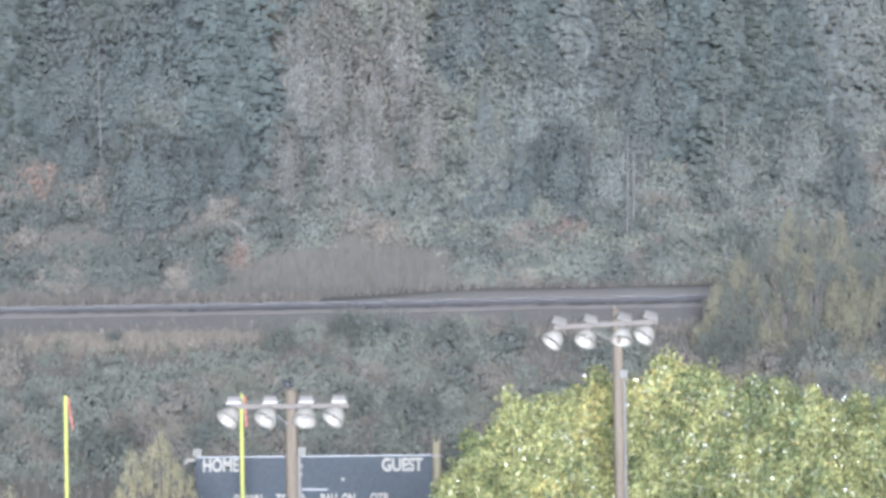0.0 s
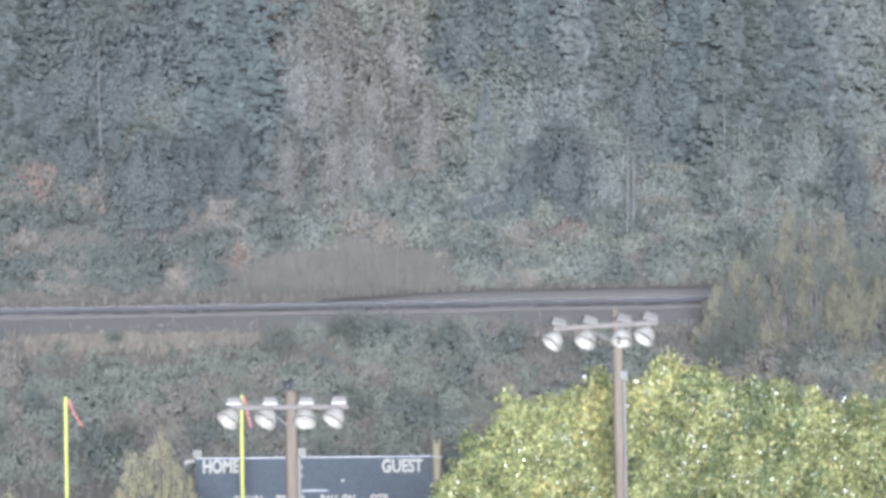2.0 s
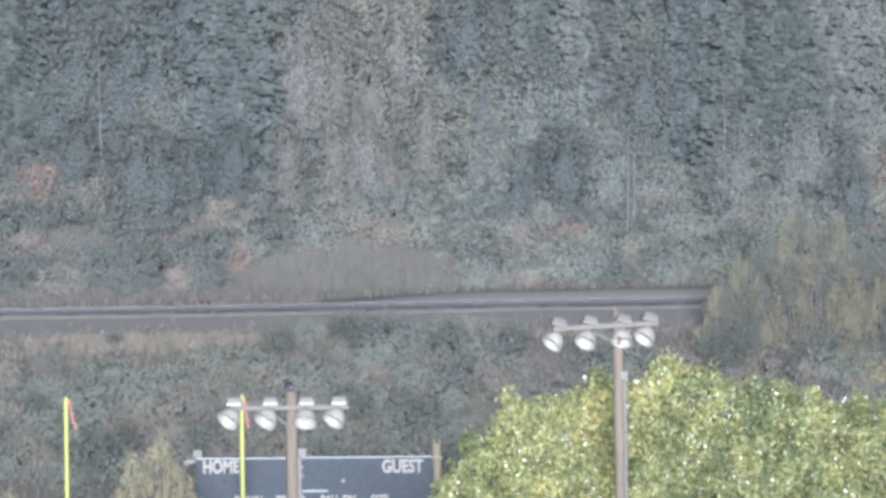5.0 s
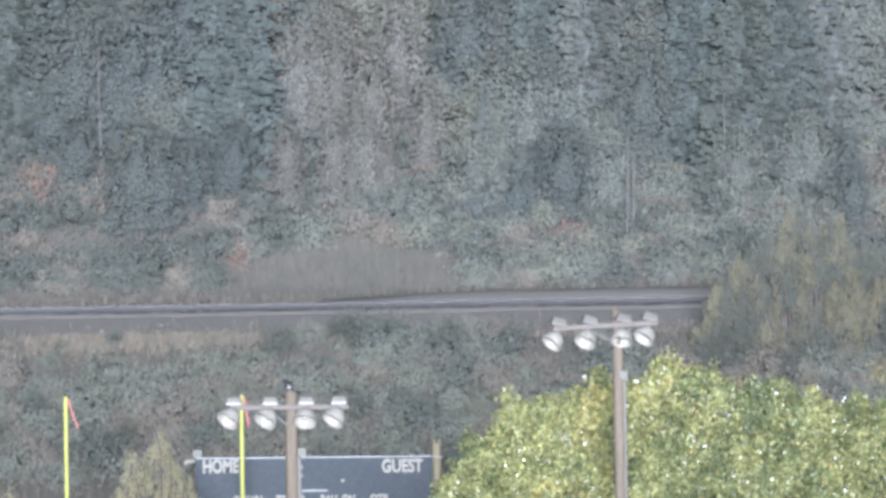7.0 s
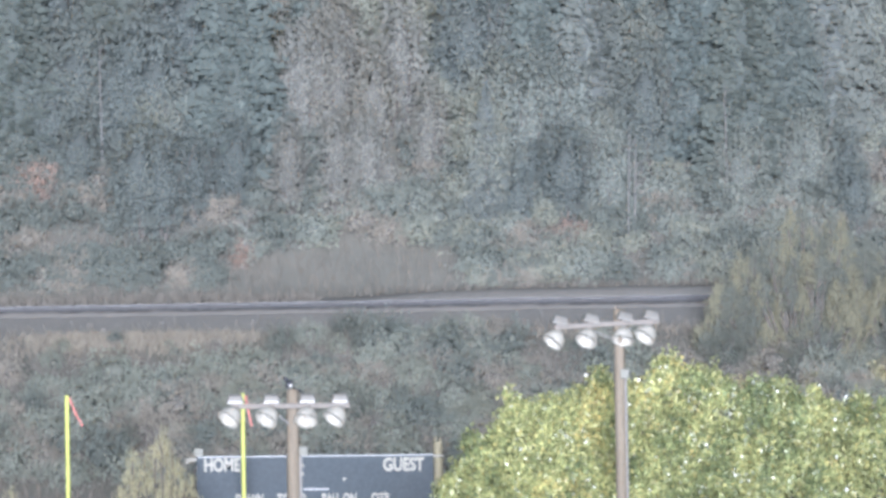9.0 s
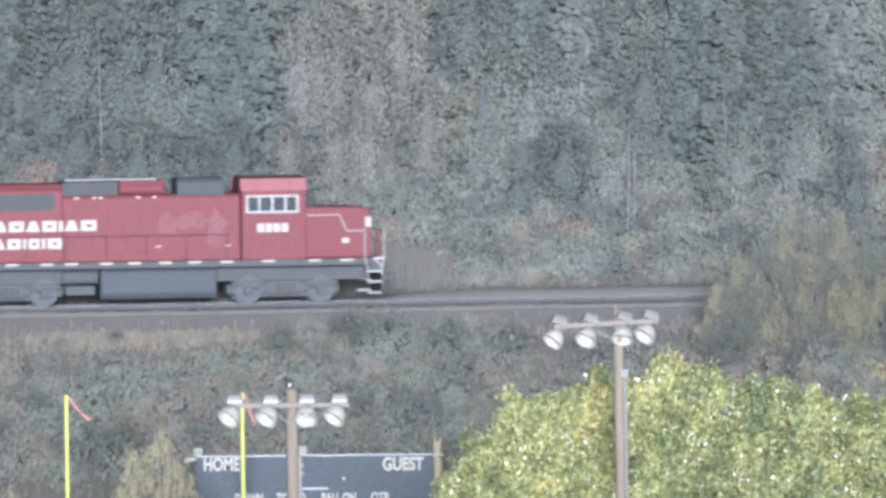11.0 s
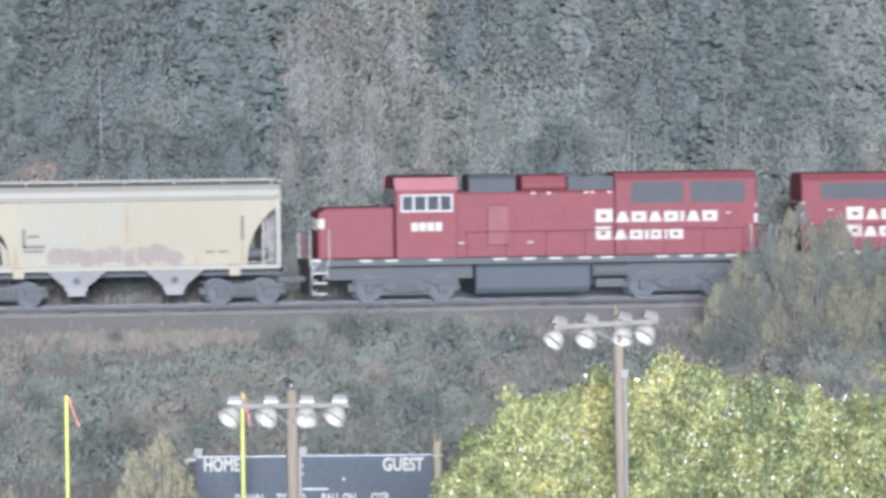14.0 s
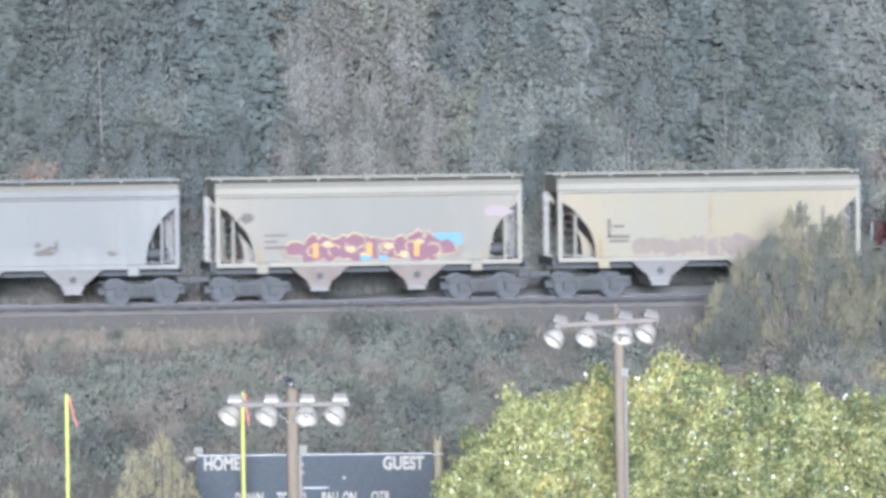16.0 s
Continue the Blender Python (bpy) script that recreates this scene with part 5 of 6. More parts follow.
LOBES_A = [peak(0.15, 11.75, 214, 0.4), peak(0.5, 12.3, 214, 0.42), crown_lobe(0.7, 11.0, 214, 0.85), peak(0.95, 12.8, 214, 0.45), peak(1.45, 13.35, 214, 0.5), peak(2.05, 13.95, 214), peak(2.75, 13.5, 213.8), peak(3.4, 14.0, 214.2), peak(4.03, 14.35, 214), peak(4.7, 14.1, 213.8), peak(5.24, 14.45, 214.2),
           peak(6.07, 14.95, 214.5), peak(6.72, 14.75, 214.2), peak(7.4, 14.35, 214.4), crown_lobe(4.0, 10.6, 214.6, 2.2), crown_lobe(6.2, 10.8, 214.6, 2.2), crown_lobe(2.2, 10.0, 214.6, 1.6), crown_lobe(5.0, 8.4, 214.2, 2.3)]
LOBES_B = [peak(8.4, 14.45, 215), peak(8.95, 14.0, 214.8), peak(9.9, 13.6, 215), peak(10.5, 13.7, 215), peak(11.15, 13.65, 215), peak(11.75, 13.3, 215), peak(12.6, 13.15, 215), peak(13.4, 12.9, 215),
           crown_lobe(9.4, 11.0, 215.6, 1.9), crown_lobe(11.8, 10.6, 215.6, 1.9), crown_lobe(10.8, 8.4, 215, 2.2)]


def boughs(x0, x1, top0, top1, y, count):
    """Middling leafy boughs over the sunny face of a crown."""
    out = []
    for i in range(count):
        x = RNG.uniform(x0, x1)
        edge = min(1.0, (x - x0) / 2.2)
        top = (top0 + (top1 - top0) * (x - x0) / (x1 - x0)) - 1.5 * (1 - edge)
        z = top - 0.4 - RNG.uniform(0, 1) * 4.6
        r = RNG.uniform(0.38, 0.68)
        out.append(((x, y - 0.25 * (top - z) + RNG.uniform(-0.5, 0.4), z), (r, r, r * RNG.uniform(1.1, 1.7))))
    return out


LOBES_A += boughs(0.75, 7.8, 13.1, 13.9, 213.8, 64)
LOBES_B += boughs(7.6, 14.0, 14.2, 12.6, 214.6, 50)
poplar("tall poplar with yellow-green sunlit leaves beside the field", (4.4, 214.5, 0), LOBES_A, (8, 10, 11, 23, 30, 36, 44, 53))
poplar("poplar with green leaves turning yellow beside its taller neighbour", (10.4, 215.5, 0), LOBES_B, (4, 6, 15, 22, 31, 40))


def plumes(rng, outline, count, r0, r1, deep):
    """Upright leafy plumes under an outline of (x, top) points, the far ones tallest."""
    xs, tops = zip(*outline)
    out = []
    for i in range(count):
        x = xs[0] + (xs[-1] - xs[0]) * (i + rng.uniform(-0.4, 0.4)) / (count - 1)
        drop = rng.choice((0.0, 0.0, 0.35, 0.6)) * rng.uniform(0.5, 1.1)
        top = float(np.interp(x, xs, tops)) * (1 - 0.75 * drop) * rng.uniform(0.93, 1.05)
        r = rng.uniform(r0, r1)
        tall = min(top * 0.46, r * rng.uniform(2.6, 4.4))
        out.append(((x, -deep * drop * 1.6 + rng.uniform(-0.2, 0.2) * deep, top - tall), (r, r, tall)))
    return out


def shrub_tree(name, label, foot, lobes, leaf, bark, count, leaf_size, category="tree", group="", tips=None, share=0.0):
    """A many-stemmed willow or bush in full detail."""
    t = thing(name, label, category, pose(*foot), group=group)
    for c, r in lobes:
        bm = B()
        rod(bm, (0.25 * c[0], 0.25 * c[1], -0.3), c, 0.055, 0.03, 6)
        rod(bm, c, (c[0] + RNG.uniform(-0.2, 0.2), c[1], c[2] + r[2] * 0.95), 0.03, 0.008, 6)
        part("stem", bm, bark, t)
    pts, owner, face = clumps(lobes, count, 14, 0.11)
    n = len(pts)
    high = pts[:, 2] - np.array([c[2] for c, r in lobes])[owner]
    pts[:, :2] -= ((pts[:, :2] - np.array([c[:2] for c, r in lobes])[owner]) * np.clip(high / np.array([r[2] for c, r in lobes])[owner], 0, 1)[:, None] ** 2) * 0.5
    along = RNG.normal(size=(n, 3)) * 0.4 + np.array([0, 0, 0.95])
    side = np.cross(face * 0.5 + unit_dirs(n) * 0.25 + LIGHTWARD, along)
    ln, wd = RNG.uniform(0.8, 1.3, n) * leaf_size * 1.9, RNG.uniform(0.7, 1.2, n) * leaf_size * 0.65
    gold = (RNG.uniform(size=len(lobes)) < share)[owner]
    for nm, mask, m in (("crown", ~gold, leaf), ("yellowing_bough", gold, tips)):
        if mask.any():
            ob = new(nm, leaf_mesh(nm, pts[mask], along[mask], side[mask], ln[mask], wd[mask], m, plain=True))
            ob.parent = t
            if m is tips:
                tagged(ob, "yellowing leafy boughs")
    return t


def lobes_local(rows):
    return [((x, y, z), (r, r, r * k)) for x, y, z, r, k in rows]


WRNG = np.random.default_rng(19)
foot = TRACK @ Vector((11.1, -13.0, 0))
BODY = [(-0.6, 0.5, 3.0, 0.9, 2.0), (0.6, 0.5, 3.1, 0.9, 2.0), (-1.7, 0.4, 2.2, 0.7, 2.0), (1.7, 0.4, 2.9, 0.9, 2.0), (-2.5, 0.3, 1.4, 0.6, 1.6), (0.1, -0.2, 1.5, 0.9, 1.4), (1.4, -0.2, 1.4, 0.9, 1.4), (-1.3, -0.2, 1.1, 0.9, 1.3)]
shrub_tree("willow_clump", "large grey-green willow clump with yellowing tips on the rail embankment", (foot.x, foot.y, 10.4),
           lobes_local(BODY) + plumes(WRNG, [(-3.8, 2.3), (-3.2, 3.6), (-2.4, 4.5), (-1.8, 5.1), (-0.9, 5.6), (0.3, 6.8), (0.8, 5.9), (1.8, 5.6), (2.6, 5.0)], 52, 0.2, 0.38, 0.9),
           L_WILLOW, M_BARK, 150, 0.07, group="willows on the embankment", tips=L_GOLDEN, share=0.42)
foot = TRACK @ Vector((15.2, -12.6, 0))
shrub_tree("willow_clump", "yellowish olive willow clump on the rail embankment", (foot.x, foot.y, 10.4),
           lobes_local([(0, 0.4, 2.4, 0.9, 1.8), (1.1, 0.4, 2.4, 0.9, 1.8), (-1.1, 0.3, 1.8, 0.8, 1.6), (2.1, 0.3, 2.2, 0.8, 1.8), (0.3, -0.3, 1.0, 0.9, 1.2)])
           + plumes(WRNG, [(-2.2, 4.2), (-0.8, 5.2), (0.6, 5.6), (1.6, 5.0), (2.6, 4.2)], 30, 0.2, 0.38, 0.8),
           L_WILLOW, M_BARK, 140, 0.07, group="willows on the embankment", tips=L_GOLDEN, share=0.5)
for fx, fy, top, spread, lab in ((-8.86, 250, 11.2, 1.0, "slender dusty olive young willow behind the goal"), (-13.4, 247, 9.6, 1.1, "low pale olive young willow near the goal"),):
    rows = [(0.1, 0.2, top - 2.6, 0.5, 1.8), (0, 0.2, top - 3.4, 0.9, 1.4), (0.2, 0, top - 5.4, 1.2, 1.6)]
    tips = [(x, y, top - d) for x, y, d in ((-1.35, 0, 1.9), (-1.1, 0.1, 1.3), (-0.95, -0.1, 0.5), (-0.75, 0.1, 1.1), (-0.5, -0.1, 0.75), (-0.25, 0.1, 0.5), (0.0, -0.1, 0.05), (0.12, 0.1, 0.4), (0.3, -0.1, 0.6),
                                            (0.45, 0.1, 1.0), (0.65, -0.1, 1.3), (0.9, 0.1, 1.7), (1.15, 0, 2.2), (-0.9, -0.6, 1.8), (-0.4, -0.6, 1.5), (0.2, -0.6, 1.4), (0.6, -0.6, 2.0), (-0.1, -0.8, 2.1))]
    sheaf = [((x * spread, y, z - 0.75), (0.12, 0.12, 0.85)) for x, y, z in tips]
    shrub_tree("young_willow", lab, (fx, fy, 0), lobes_local(rows) + sheaf, L_SAGE, M_BARK, 190, 0.06)


# ---- hill forest: a few plants of each kind, then copies ----
def spruce(label, H, R, leaf, seed):
    rng = np.random.default_rng(seed)
    t = thing("spruce_tree", label, "conifer tree", group="spruces on the hillside")
    bm = B()
    rod(bm, (0, 0, -0.6), (0, 0, H * 0.97), 0.12, 0.012, 8)
    part("trunk", bm, M_BARK, t, smooth=True)
    cs, al, ln = [], [], []
    whorls = int(H * 5.2)
    for i in range(whorls):
        h = min(0.985, 0.05 + 0.93 * (i + rng.uniform(-0.4, 0.4)) / whorls)
        reach = R * (1 - h) ** 0.85 * rng.uniform(0.8, 1.15) + 0.1
        for k in range(int(5 + 3 * (1 - h))):
            a = rng.uniform(0, 2 * math.pi)
            rr = reach * rng.uniform(0.7, 1.1)
            out = np.array([math.cos(a), math.sin(a), 0])
            side = np.array([-math.sin(a), math.cos(a), 0])
            steps = max(4, int(rr / 0.1))
            for j in range(steps):
                u = (j + 0.7) / steps
                p = out * rr * u + np.array([0, 0, h * H + rng.uniform(-0.1, 0.3) - 0.34 * rr * u * (1 - 0.45 * u)])
                for sg in (-1, 1):
                    cs.append(p + side * sg * 0.1 * (1 - u))
                    al.append(out * 0.9 + side * sg * rng.uniform(0.3, 0.9) + np.array([0, 0, rng.uniform(-0.5, -0.05)]))
                    ln.append(rng.uniform(0.14, 0.25))
    # solid filler inside, against dark gaps: drooping tiers, uneven round the trunk
    pts, rows, cols = [], int(H * 2.2), 11
    o = Vector(rng.uniform(0, 50, 3))
    for i in range(rows):
        h = 0.04 + 0.95 * i / (rows - 1)
        for j in range(cols):
            a = 2 * math.pi * j / cols
            d = Vector((math.cos(a), math.sin(a), 0))
            r = R * (1 - h) ** 0.85 * (0.36 + 0.1 * (i % 2) + 0.16 * noise.noise(d * 1.6 + o + Vector((0, 0, h * H * 0.9)))) + 0.03
            pts.append((d.x * r, d.y * r, h * H - 0.2 * r * (1 - i % 2)))
    for x, y, z in pts:
        far = math.hypot(x, y) + 1e-6
        for k in range(4):
            turn, up = rng.uniform(-0.35, 0.35), rng.uniform(-0.3, 0.3)
            c, w = math.cos(turn), math.sin(turn)
            q = np.array([x * c - y * w, x * w + y * c, 0]) * (1.06 + 0.12 * rng.uniform())
            cs.append(q + np.array([0, 0, z + up]))
            al.append(np.array([x / far * 0.7 + rng.normal() * 0.5, y / far * 0.7 + rng.normal() * 0.5, -0.35]))
            ln.append(rng.uniform(0.14, 0.25))
    n = len(cs)
    al = np.array(al)
    side = np.cross(rng.normal(size=(n, 3)) * 0.07 + al * np.array([0.15, 0.15, 0]) + LIGHTWARD + np.array([0, 0, 0.15]), al)
    ln = np.array(ln)
    ob = new("crown", leaf_mesh("crown", cs, al, side, ln * 1.5, ln * 1.4, leaf, plain=True))
    ob.parent = t
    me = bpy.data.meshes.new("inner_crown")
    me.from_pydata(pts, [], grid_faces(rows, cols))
    me.materials.append(FILLERS[leaf])
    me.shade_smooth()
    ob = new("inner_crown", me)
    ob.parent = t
    tagged(ob, "solid filler inside the crown, coloured like shaded needles")
    return t


def bush_leaves(rng, H, W, n, size, upright):
    """Leaf arrays of one bush: clumps in an uneven dome, facing outwards."""
    n, size = int(n * 1.95), size * 0.87
    k = max(8, n // 14)
    d = rng.normal(size=(k, 3))
    d /= np.linalg.norm(d, axis=1, keepdims=True)
    rad = rng.uniform(0.35, 1.02, (k, 1)) ** 0.8
    c = d * rad * np.array([W * 0.5, W * 0.5, H * 0.48]) + np.array([0, 0, H * 0.5])
    c[:, 2] += 0.06 * H * rng.normal(size=k)
    pts = (c[:, None, :] + rng.normal(size=(k, 14, 3)) * 0.13 * np.array([W, W, H * 0.6]) ** 0.5).reshape(-1, 3)
    pts[:, 2] = np.maximum(pts[:, 2], 0.02)
    m = len(pts)
    al = rng.normal(size=(m, 3)) * (1 - upright) + np.array([0, 0, upright])
    face = np.repeat(d, 14, 0) * 0.4 + rng.normal(size=(m, 3)) * 0.07 + LIGHTWARD
    ln, wd = rng.uniform(0.7, 1.4, m) * size * 1.2, rng.uniform(0.7, 1.3, m) * size * 0.6
    return pts, al, np.cross(face, al), ln, wd


def bush(name, label, category, group, H, W, leaf, n, size, upright, seed, stems=6):
    rng = np.random.default_rng(seed)
    t = thing(name, label, category, group=group)
    bm = B()
    for i in range(stems):
        a = rng.uniform(0, 2 * math.pi)
        q = rng.uniform(0.2, 0.6) * W
        rod(bm, (0.1 * math.cos(a), 0.1 * math.sin(a), -0.3), (q * math.cos(a), q * math.sin(a), H * rng.uniform(0.6, 0.9)), 0.03 + 0.006 * H, 0.01, 5)
    part("trunk", bm, M_BARK, t)
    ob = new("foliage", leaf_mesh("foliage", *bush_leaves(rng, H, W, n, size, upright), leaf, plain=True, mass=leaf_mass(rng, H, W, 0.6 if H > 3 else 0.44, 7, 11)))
    ob.parent = t
    return t


SPRUCES = [spruce("tall blue-green spruce on the hillside", 14, 2.6, L_SPRUCE, 1), spruce("tall grey-green spruce on the hillside", 12, 2.1, L_SPRUCE_G, 2),
           spruce("slim blue-green spruce on the hillside", 13, 1.7, L_SPRUCE, 3), spruce("young grey-green spruce on the hillside", 8, 1.7, L_SPRUCE_G, 4),
           spruce("full blue-green spruce on the hillside", 12, 2.4, L_SPRUCE, 5)]
TALLBUSH = [bush("aspen_tree", "grey-green leafy aspen on the hillside", "tree", "aspens on the hillside", 6.5, 3.4, L_BUSH, 1120, 0.25, 0.3, 11),
            bush("aspen_tree", "olive leafy aspen on the hillside", "tree", "aspens on the hillside", 5.0, 3.2, L_OLIVE, 980, 0.25, 0.3, 12),
            bush("aspen_tree", "broad grey-green aspen on the hillside", "tree", "aspens on the hillside", 5.8, 4.0, L_BUSH, 1150, 0.25, 0.3, 14),
            bush("aspen_tree", "slim olive aspen on the hillside", "tree", "aspens on the hillside", 7.0, 2.6, L_OLIVE, 1020, 0.25, 0.35, 15),
            bush("aspen_tree", "tall grey-green aspen on the hillside", "tree", "aspens on the hillside", 8.0, 3.0, L_BUSH, 1180, 0.25, 0.35, 13),
            bush("aspen_tree", "thinning grey-brown aspen on the hillside", "tree", "aspens on the hillside", 7.4, 2.7, L_TAUPE, 1020, 0.25, 0.4, 16),
            bush("aspen_tree", "deep green leafy aspen in the shaded wood", "tree", "aspens on the hillside", 6.8, 3.2, L_DEEP, 1100, 0.25, 0.35, 17)]
SHRUBS = [bush("shrub", "grey-green bushy shrub on rough ground", "shrub", "shrubs beside the railway", 1.5, 1.8, L_BANK, 840, 0.085, 0.45, 21),
          bush("shrub", "olive bushy shrub on rough ground", "shrub", "shrubs beside the railway", 1.2, 1.6, L_OLIVE, 740, 0.08, 0.5, 22),
          bush("shrub", "dry brown twiggy shrub on rough ground", "shrub", "shrubs beside the railway", 1.1, 1.5, L_BROWN, 740, 0.075, 0.7, 23, 14),
          bush("shrub", "dark willow shrub on rough ground", "shrub", "shrubs beside the railway", 1.9, 1.9, L_WILLOW, 900, 0.085, 0.5, 24)]
RUSTY = bush("shrub", "rusty red autumn shrub on the hillside", "shrub", "autumn shrubs on the hillside", 1.7, 1.7, L_RUST, 600, 0.11, 0.3, 25)


def put(proto, s, v, scale, used):
    m = place(s, v, -0.05, RNG.uniform(-35, 35))
    if proto in used:
        ob = copy_thing(proto, m)
    else:
        ob = proto
        used.add(proto)
        ob.matrix_basis = m
    ob.scale = (scale, scale, scale * RNG.uniform(0.9, 1.12))
    return ob


def plant_hill():
    used = set()
    # spruces that stand out, then the wood around them
    for s, v, k, sc in ((-5.7, 16, 0, 1.0), (-14.2, 18, 0, 0.95), (-10.0, 21, 2, 1.0), (6.9, 19, 2, 1.0), (8.7, 17.5, 1, 1.0), (12.9, 17, 0, 0.85), (3.7, 12.5, 3, 0.7), (16.2, 15, 4, 0.9),
                        (14.5, 15, 0, 0.95), (-19.5, 14, 1, 1.0), (18.5, 18, 1, 1.1), (-5.0, 26, 0, 1.0), (0.5, 28, 2, 1.1), (8.0, 25, 0, 1.0), (-11, 29, 1, 1.1), (13, 27, 2, 1.0)):
        put(SPRUCES[k], s, v, sc, used)
    for i in range(30):
        s = RNG.uniform(-27, 25)
        v = RNG.uniform(20, 46)
        put(SPRUCES[RNG.integers(0, 5)], s, v, RNG.uniform(0.75, 1.15), used)
    for i in range(14):
        sg = RNG.choice((-1, 1))
        put(SPRUCES[RNG.integers(0, 5)], sg * RNG.uniform(22, 70), RNG.uniform(12, 24), RNG.uniform(0.7, 1.1), used)
    for i in range(260):
        s, v = RNG.uniform(-24, 24), RNG.uniform(11.5, 34)
        if -7 < s < 2.5 and v < 12.6 or abs(s + 14.0) < 1.5 and v < 15.6 or abs(s - 19.9) < 1.4 and v < 20.8:
            continue
        # the leaf colour changes over the slope in broad drifts
        drift = 0.5 * math.exp(-((s + 1.5) / 6.5) ** 2) + 0.45 * noise.noise((s * 0.13, v * 0.1, 8.3)) + RNG.uniform(-0.16, 0.16)
        k = 6 if drift < 0.06 else RNG.choice((0, 2, 4)) if drift < 0.26 else RNG.choice((1, 3)) if drift < 0.46 else 5
        if s < -5.5 and i % 4:
            k = 6
        put(TALLBUSH[k], s, v, RNG.uniform(0.4, 0.75) + 0.25 * smooth(14, 20, v), used)
    for i in range(16):
        sg = RNG.choice((-1, 1))
        put(TALLBUSH[RNG.integers(0, 7)], sg * RNG.uniform(24, 70), RNG.uniform(11.5, 30), RNG.uniform(0.5, 1.0), used)
    for s, v in ((-13.6, 15.0), (-14.3, 15.2), (-6.3, 10.4), (6.5, 10.3), (5.6, 10.6), (20.2, 20.5), (19.6, 20.0)):
        put(RUSTY, s, v, RNG.uniform(0.55, 0.95), used)
    # the embankment in front of the track
    for i in range(270):
        s, v = RNG.uniform(-22, 22), RNG.uniform(-21, -10.0)
        dry = noise.noise((s * 0.13, v * 0.22, 4.2)) > -0.12
        k = RNG.choice(4, p=(0.26, 0.06, 0.60, 0.08) if dry else (0.58, 0.08, 0.12, 0.22))
        sc = RNG.uniform(0.5, 1.0)
        if s < -5 and v > -13 or 2.0 < s < 10.0 and v > -12.8:
            sc *= 0.5
        put(SHRUBS[k], s, v, sc, used)
    for s, v, k, sc in ((-6.6, -10.6, 0, 0.75), (-5.2, -10.3, 3, 0.75), (-4.0, -10.6, 0, 0.75), (-2.8, -10.8, 1, 0.75), (-1.6, -10.9, 0, 0.8), (-7.8, -11.5, 3, 0.7), (-4.6, -11.4, 3, 0.9), (-3.2, -11.6, 0, 1.0)):
        put(SHRUBS[k], s, v, sc, used)


plant_hill()


def undergrowth():
    """The brush that nobody could count, joined by leaf colour."""
    kinds = ((L_BUSH, 1.5, 1.8, 275, 0.17, 0.4), (L_OLIVE, 1.2, 1.7, 260, 0.165, 0.45), (L_BROWN, 1.3, 1.6, 275, 0.14, 0.65), (L_WILLOW, 1.7, 1.8, 285, 0.16, 0.45), (L_BANK, 1.5, 1.8, 275, 0.15, 0.5))
    names = ("grey-green", "olive", "dry brown", "dark green", "dull sage")
    store = {kind[0]: ([], []) for kind in kinds}
    for leaf, H, W, n, size, up in kinds:
        above = {L_BROWN: 95, L_BUSH: 185, L_OLIVE: 150, L_WILLOW: 150, L_BANK: 0}[leaf]
        below = {L_BROWN: 120, L_BUSH: 0, L_OLIVE: 25, L_WILLOW: 60, L_BANK: 120}[leaf]
        for i in range(above + below):
            if i < above:
                s, v = RNG.uniform(-22, 24), 8.6 + 18 * RNG.uniform() ** 2.2
                if s < -9 and leaf in (L_BUSH, L_OLIVE) and i % 2:
                    continue
                if -7.5 < s < 2.5 and v < 11.2 - 0.2 * abs(s + 2.5):
                    continue
            else:
                s, v = RNG.uniform(-24, 22), RNG.uniform(-22, -10.2)
                if s < -5 and v > -13:
                    continue
            k = RNG.uniform(0.6, 1.3)
            pts, al, sd, ln, wd = bush_leaves(RNG, H * k, W * k, n, size, up)
            spot = np.array([s, v, height(s, v) - 0.05])
            heap, around = leaf_mass(RNG, H * k, W * k, 0.45, 6, 8)
            if 2.0 < s < 10.0 and -12.6 < v < 0 or 8.2 < s < 10.0 and 0 < v < 11.0:
                continue
            # the wood's dark edge keeps the darker brush
            got, heaps = store[L_WILLOW if s < -7 and v > 0 and leaf in (L_BUSH, L_OLIVE) else leaf]
            heaps.append((heap + spot, around))
            got.append((pts + spot, al, sd, ln, wd))
    for (leaf, (got, heaps)), colour in zip(store.items(), names):
        ob = new("undergrowth", leaf_mesh("undergrowth", *(np.concatenate(c) for c in zip(*got)), leaf, plain=True, mass=join_masses(heaps)))
        ob.matrix_basis = TRACK
        tagged(ob, colour + " tangled undergrowth beside the railway", "undergrowth", kind="stuff")


undergrowth()


def pale_trunks():
    for s, v, h, lean in ((-10.95, 16.2, 5.8, -0.1), (9.0, 11.0, 5.0, 0.08), (9.3, 11.2, 4.6, 0.06), (13.4, 13.2, 5.4, -0.1), (-6.3, 10.3, 2.2, 0.3), (4.0, 16, 4, 0.3)):
        p = place(s, v)
        t = thing("bare_birch", "bare pale birch trunk on the hillside", "tree", p, group="bare birches on the hillside")
        bm = B()
        rod(bm, (0, 0, -0.4), (lean * 0.5, 0, h * 0.5), 0.04, 0.032, 7)
        rod(bm, (lean * 0.5, 0, h * 0.5), (lean, 0, h), 0.032, 0.01, 7)
        part("trunk", bm, M_PALEBARK, t, smooth=True)
        for i in range(6):
            z = h * (0.45 + 0.09 * i)
            a = RNG.uniform(0, 6.28)
            bm = B()
            rod(bm, (lean * z / h, 0, z), (lean * z / h + 0.5 * math.cos(a), 0.5 * math.sin(a), z + 0.35), 0.018, 0.006, 5)
            part("branch", bm, M_PALEBARK, t)


pale_trunks()


